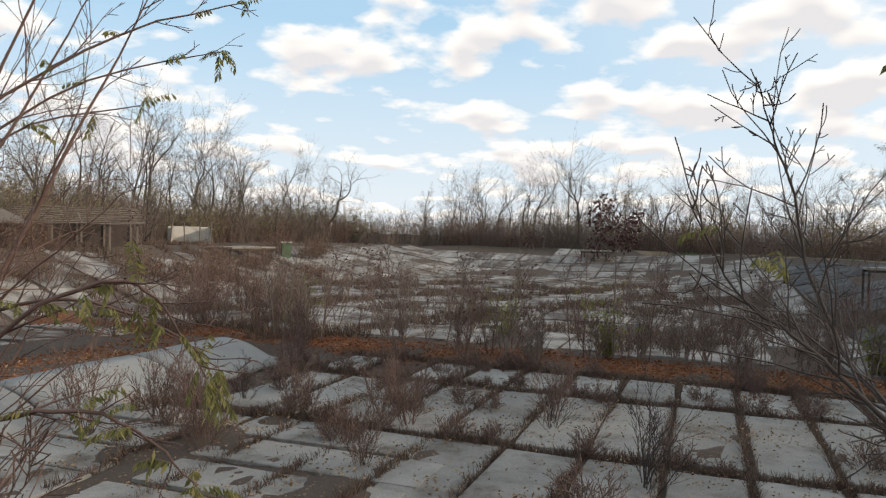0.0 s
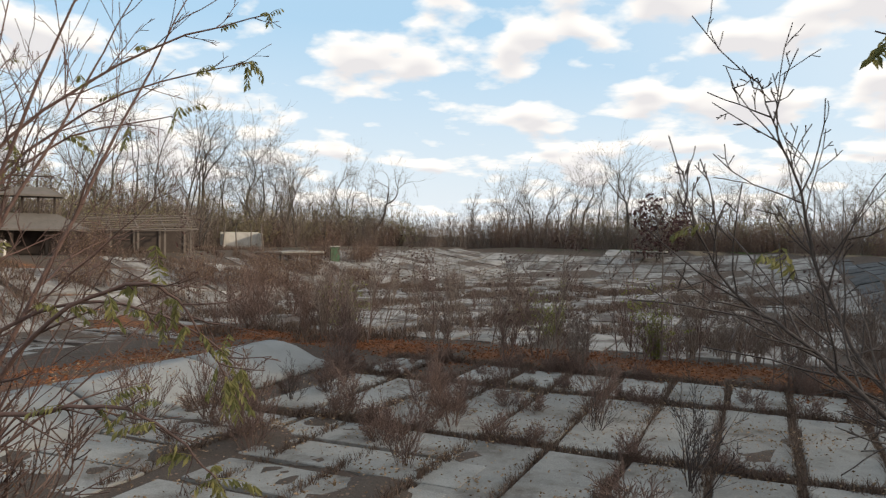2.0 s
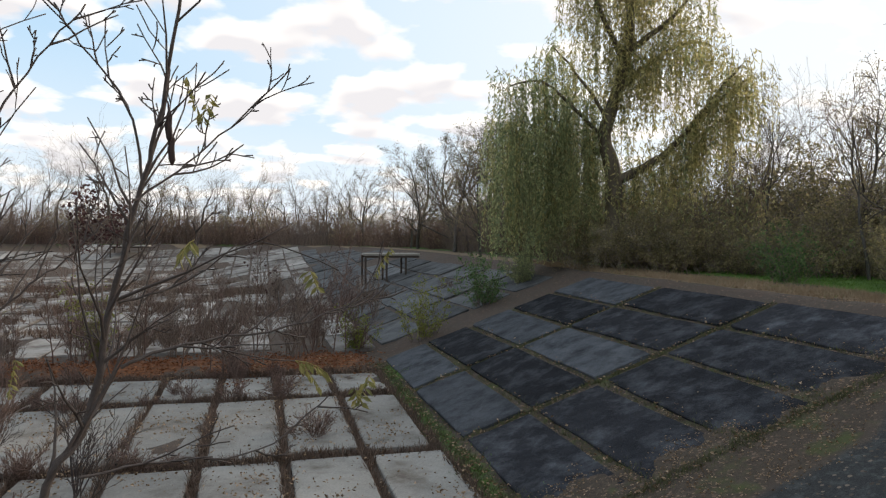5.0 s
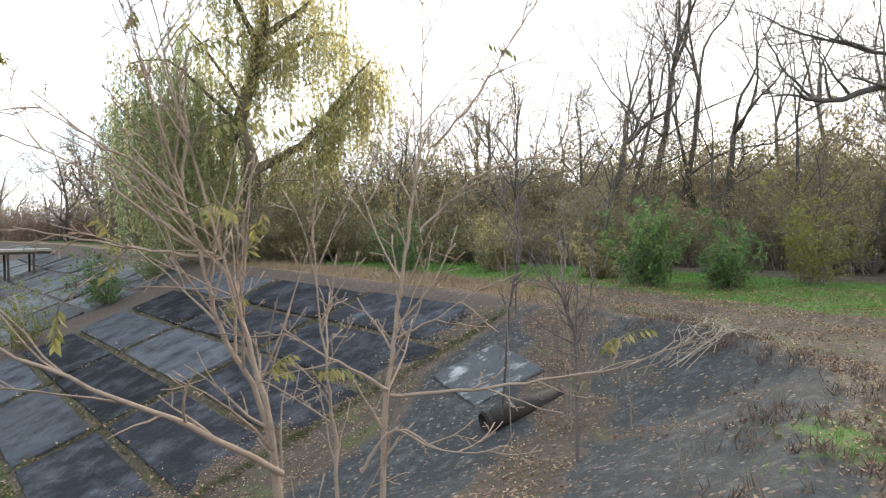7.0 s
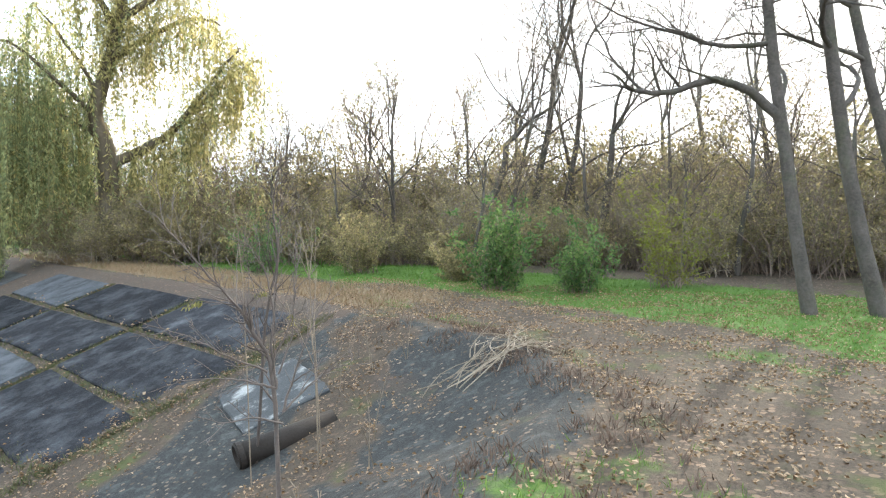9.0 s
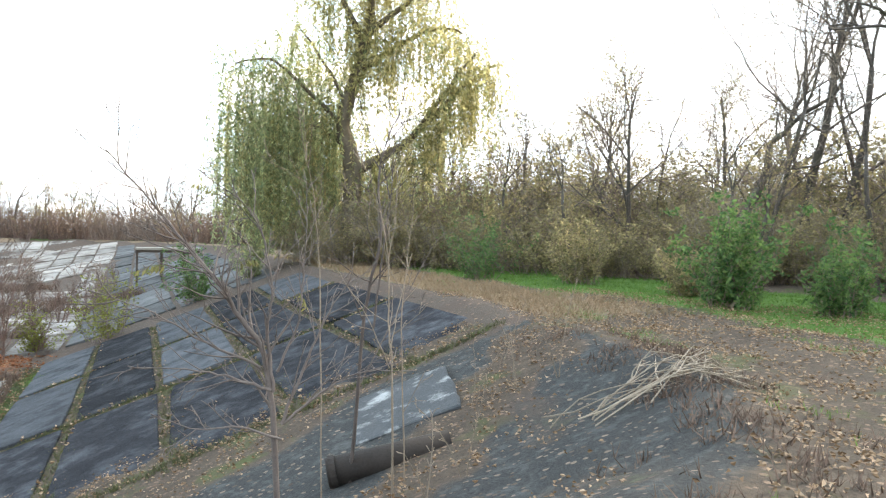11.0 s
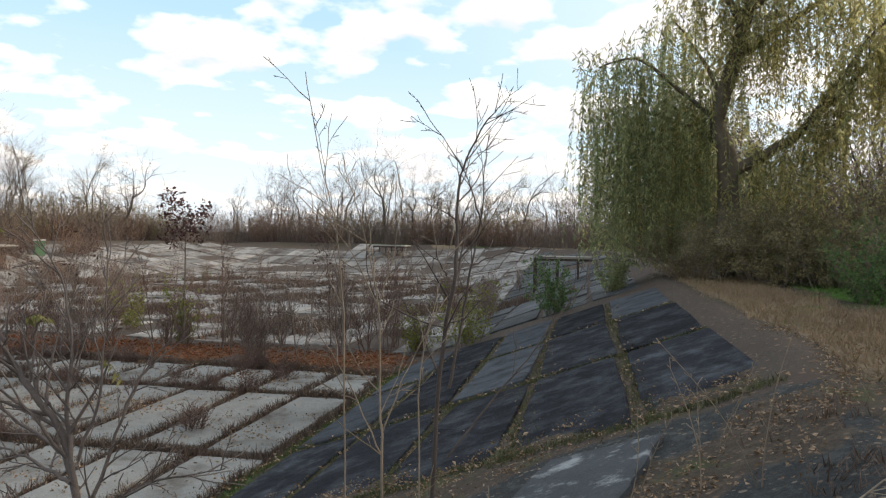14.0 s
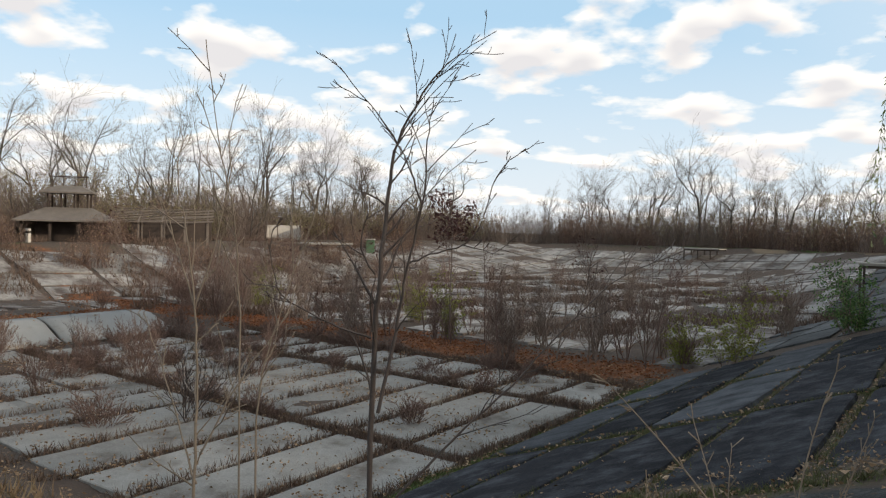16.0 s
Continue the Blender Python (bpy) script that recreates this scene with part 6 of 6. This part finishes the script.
    blades("weeds", "brown dead weeds in the floor's joints", M_DRYWEED, 20000, joints2, 415, (0.08, 0.32), 0.5)
    blades("weeds", "brown dead weeds among the far slabs", M_DRYWEED, 26000, pick(lambda x, y: (wobble(x, y, 0.35, 1) > 0.15) * 1.0, (-34, 24, 30, 72)), 416, (0.15, 0.6), 0.4)


M_MOSS = make_mat("joint_moss", (0.095, 0.09, 0.042), 0.9, 0.3, 3, 30, 0.0, island=0.35, hue=(0.075, 0.085, 0.03))
M_DRYWEED = make_mat("dead_weed", (0.13, 0.088, 0.066), 0.9, 0.3, 3, 30, 0.0, island=0.35)
ground_cover()


# ---------------------------------------------------------------- slabs, piece by piece
def slab_mesh(name, w, l, th, seed, mat, chip=0.07):
    """A worn slab: an uneven outline, a rounded upper edge and a broken corner here and there."""
    rng = random.Random(seed)
    ring = []
    corners = [(-w / 2, -l / 2), (w / 2, -l / 2), (w / 2, l / 2), (-w / 2, l / 2)]
    for k in range(4):
        (ax, ay), (bx, by) = corners[k], corners[(k + 1) % 4]
        n = 2 if k % 2 == 0 else 4
        c = rng.choice((0.02, 0.03, 0.05, chip, chip * 2.2)) / math.hypot(bx - ax, by - ay)
        for f in [c] + [i / n for i in range(1, n)] + [1 - rng.uniform(0.02, 0.08) / math.hypot(bx - ax, by - ay)]:
            ring.append((ax + (bx - ax) * f + rng.uniform(-1, 1) * 0.022, ay + (by - ay) * f + rng.uniform(-1, 1) * 0.022))
    n = len(ring)
    v = [(x, y, -th / 2) for x, y in ring] + [(x, y, th / 2 - 0.015) for x, y in ring] + [(x * (1 - 0.05 / w), y * (1 - 0.05 / l), th / 2 + rng.uniform(-0.003, 0.003)) for x, y in ring]
    f = [(i, (i + 1) % n, n + (i + 1) % n, n + i) for i in range(n)] + [(n + i, n + (i + 1) % n, 2 * n + (i + 1) % n, 2 * n + i) for i in range(n)] + [tuple(range(2 * n, 3 * n))]
    me = bpy.data.meshes.new(name)
    me.from_pydata(v, [], f)
    me.materials.append(mat)
    me.update()
    return me


def lay_slabs():
    rng = random.Random(500)
    near = tagged(new("floor"), "weathered grey concrete slab floor with weedy joints", "floor", kind="structure")
    far = tagged(new("floor_far"), "pale broken concrete slab floor beyond the sapling strip", "floor", kind="structure")
    tarred = tagged(new("slope_right"), "slope paved with dark tarred slabs and mossy joints", "slope", kind="structure")
    long_k = [slab_mesh("slab", 1.40 + 0.03 * i, 5.0 + 0.05 * i, 0.16, 510 + i, M_SLAB, 0.12) for i in range(6)]
    tight_k = [slab_mesh("slab", 1.57 + 0.02 * i, 5.0 + 0.08 * i, 0.16, 515 + i, M_SLAB, 0.16) for i in range(5)]
    short_k = [slab_mesh("slab", 1.5, 2.9, 0.16, 520 + i, M_SLAB) for i in range(4)]
    far_k = [slab_mesh("slab", 1.5, 5.1, 0.18, 530 + i, M_FARSLAB, 0.12) for i in range(6)]
    tar_k = [slab_mesh("slab", 1.53, 5.02, 0.10, 540 + i, M_ASPH, 0.16) for i in range(5)]
    worn_k = [slab_mesh("slab", 1.53, 5.02, 0.10, 560 + i, M_ASPHL, 0.16) for i in range(3)]
    halves = [slab_mesh("slab", 1.53, 2.4, 0.10, 550 + i, M_ASPH, 0.08) for i in range(3)]

    def lay(me, parent, u, v, z, turn=0.0, tilt=0.0):
        x, y = plan(u, v)
        ob = new("slab", me)
        ob.parent = parent
        ob.matrix_basis = pose(x, y, z, 0, 0, -20 + turn) @ pose(0, 0, 0, rng.uniform(-0.5, 0.5), tilt + rng.uniform(-0.9, 0.9), rng.gauss(0, 0.8) + rng.choice((0, 180)) * (tilt == 0))

    for i in range(12):
        u = 5.2 - 1.68 * i
        for v, kinds, skip in ((12.85, long_k, 0.0), (18.5, long_k, 0.06), (23.15, short_k, 0.12)):
            if (u < 0 and rng.random() < skip) or (v < 15 and u < -4.9) or (u < -12.6):
                continue
            lay(rng.choice(tight_k if kinds is long_k and u < -1 else kinds), near, u + rng.uniform(-0.05, 0.05), v + rng.uniform(-0.14, 0.14), -0.03 + rng.uniform(-0.02, 0.025))
    for v in (14.7, 13.0, 11.3, 9.7):
        for u in (-7.6, -13.1):
            lay(rng.choice(long_k), near, u + rng.uniform(-0.2, 0.2), v, -0.03 + rng.uniform(-0.02, 0.02), 90)
    # right-hand tarred slope, rows of slabs up the bank
    a = math.degrees(math.atan(0.36))
    for j in range(5):
        u = 7.28 + 1.66 * j * math.cos(radians(a)) * 1.045
        z = (u - 6.11) * 0.36
        for v in (12.95, 18.3, 23.6):
            lay(rng.choice(worn_k if (j == 0 and v > 15) or rng.random() < 0.12 else tar_k), tarred, u, v + rng.uniform(-0.04, 0.04), z + 0.015, 0, -a)
        if j > 0:
            lay(rng.choice(halves), tarred, u, 9.1, z + 0.015, 0, -a)
    # far floor, nearest rows as pieces
    rows = [32.6 + 5.55 * k for k in range(10)]
    rest, rest_r = Geo(), Geo()

    def loose(u0, u1, v0, v1, lift=0.05, gap=0.10):
        rest_ = rest_r if u0 > 5 else rest
        cs = [(u0 + gap, v0 + gap * 2), (u1 - gap, v0 + gap * 2), (u1 - gap, v1 - gap * 2), (u0 + gap, v1 - gap * 2)]
        cs = [(p + rng.uniform(-0.06, 0.06), q + rng.uniform(-0.12, 0.12)) for p, q in cs]
        w = [plan(*c) for c in cs]
        zs = height(np.array([p[0] for p in w]), np.array([p[1] for p in w]))
        k = len(rest_.v)
        e = lift + rng.uniform(-0.03, 0.05)
        rest_.v += [(p[0], p[1], z - 0.1) for p, z in zip(w, zs)] + [(p[0], p[1], z + e) for p, z in zip(w, zs)]
        rest_.f += [(k + 4, k + 5, k + 6, k + 7)] + [(k + i, k + (i + 1) % 4, k + 4 + (i + 1) % 4, k + 4 + i) for i in range(4)]
        rest_.mi += [0] * 5

    count = 0
    for r, v in enumerate(rows):
        for i in range(34):
            u = 5.2 - 1.68 * i
            x, y = plan(u, v)
            s = float(crest_distance(np.array([x]), np.array([y]))[0])
            if s < 10.5 + (6 if v > 60 else 0) or rng.random() < 0.07:
                continue
            if r < 6 and count < 190:
                count += 1
                lay(rng.choice(far_k), far, u + rng.uniform(-0.05, 0.05), v + rng.uniform(-0.15, 0.15), -0.03 + rng.uniform(-0.03, 0.05))
            else:
                loose(u - 0.84, u + 0.84, v - 2.75, v + 2.75)
    # slopes of the far, left and further right banks, and the ground behind the dike
    for i in range(52):
        for k in range(22):
            u, v = 22 - 1.9 * i + 0.0, 10.5 + 4.6 * k
            uu, vv = np.array([u, u - 1.9, u - 1.9, u]), np.array([v, v, v + 4.6, v + 4.6])
            s = crest_distance(uu * U.x + vv * V.x, uu * U.y + vv * V.y)
            kk = 0.36 - 0.17 * float(sstep(45, 75, v))
            if s.min() < 0.15 or s.mean() > BANK / kk + 1.2:
                if not (-36 < u < -22 and 12 < v < 26 and s.min() > 0.2):
                    continue
            if v < 26.5 and u > -22:
                continue
            if rng.random() < 0.05:
                continue
            loose(u - 1.9, u, v, v + 4.6)
    part("slab_rest", rest_r, M_BANKSLAB, tarred, "grey slabs further along the slope", kind="stuff")
    part("slab_rest", rest, M_FARSLAB, far, "pale slabs running up the far slopes", kind="stuff")
    # white lining of the low dike
    dike = tagged(new("dike_lining"), "smooth pale concrete lining on a low dike", "lining", kind="structure")
    for v0, v1 in ((7.6, 12.7), (12.85, 17.4), (17.55, 22.9)):
        g = Geo()
        prof = [(-13.9, 0.02), (-14.4, 0.18), (-14.9, 0.42), (-15.35, 0.62), (-15.85, 0.75), (-16.4, 0.79)]
        n = 8
        for i in range(n + 1):
            v = v0 + (v1 - v0) * i / n
            end = 0.9 * max(0, (v - 21.6)) ** 2 if v1 > 22 else 0
            for q, (u, z) in enumerate(prof):
                x, y = plan(u - end * 0.5 - 0.06 * math.sin(v * 1.3) + rng.uniform(-0.02, 0.02), v)
                g.v.append((x, y, max(z * (1 - 0.22 * end), 0.05) + 0.03))
        m = len(prof)
        for i in range(n):
            for q in range(m - 1):
                g.f.append((i * m + q, (i + 1) * m + q, (i + 1) * m + q + 1, i * m + q + 1)); g.mi.append(0)
        ob = part("slab", g, M_LEDGE, dike, smooth=True)
        mod = ob.modifiers.new("thick", "SOLIDIFY")
        mod.thickness, mod.offset = 0.14, -1
    # lime-stained loose slab in the fold of the slopes
    me = slab_mesh("loose_slab", 1.25, 1.75, 0.14, 604, M_PATCH, 0.34)
    ob = new("loose_slab", me)
    x, y, k = 14.5, 3.85, 0.6
    up = Vector((hz(x - k, y) - hz(x + k, y), hz(x, y - k) - hz(x, y + k), 2 * k)).normalized()
    ahead = Vector((0.6, 0.8, 0))
    ahead = (ahead - up * ahead.dot(up)).normalized()
    m = Matrix((ahead.cross(up), ahead, up)).transposed().to_4x4()
    m.translation = (x, y, hz(x, y) - 0.02)
    ob.matrix_basis = m
    tagged(ob, "lime-whitened broken slab on the tarred slope", "slab")


lay_slabs()
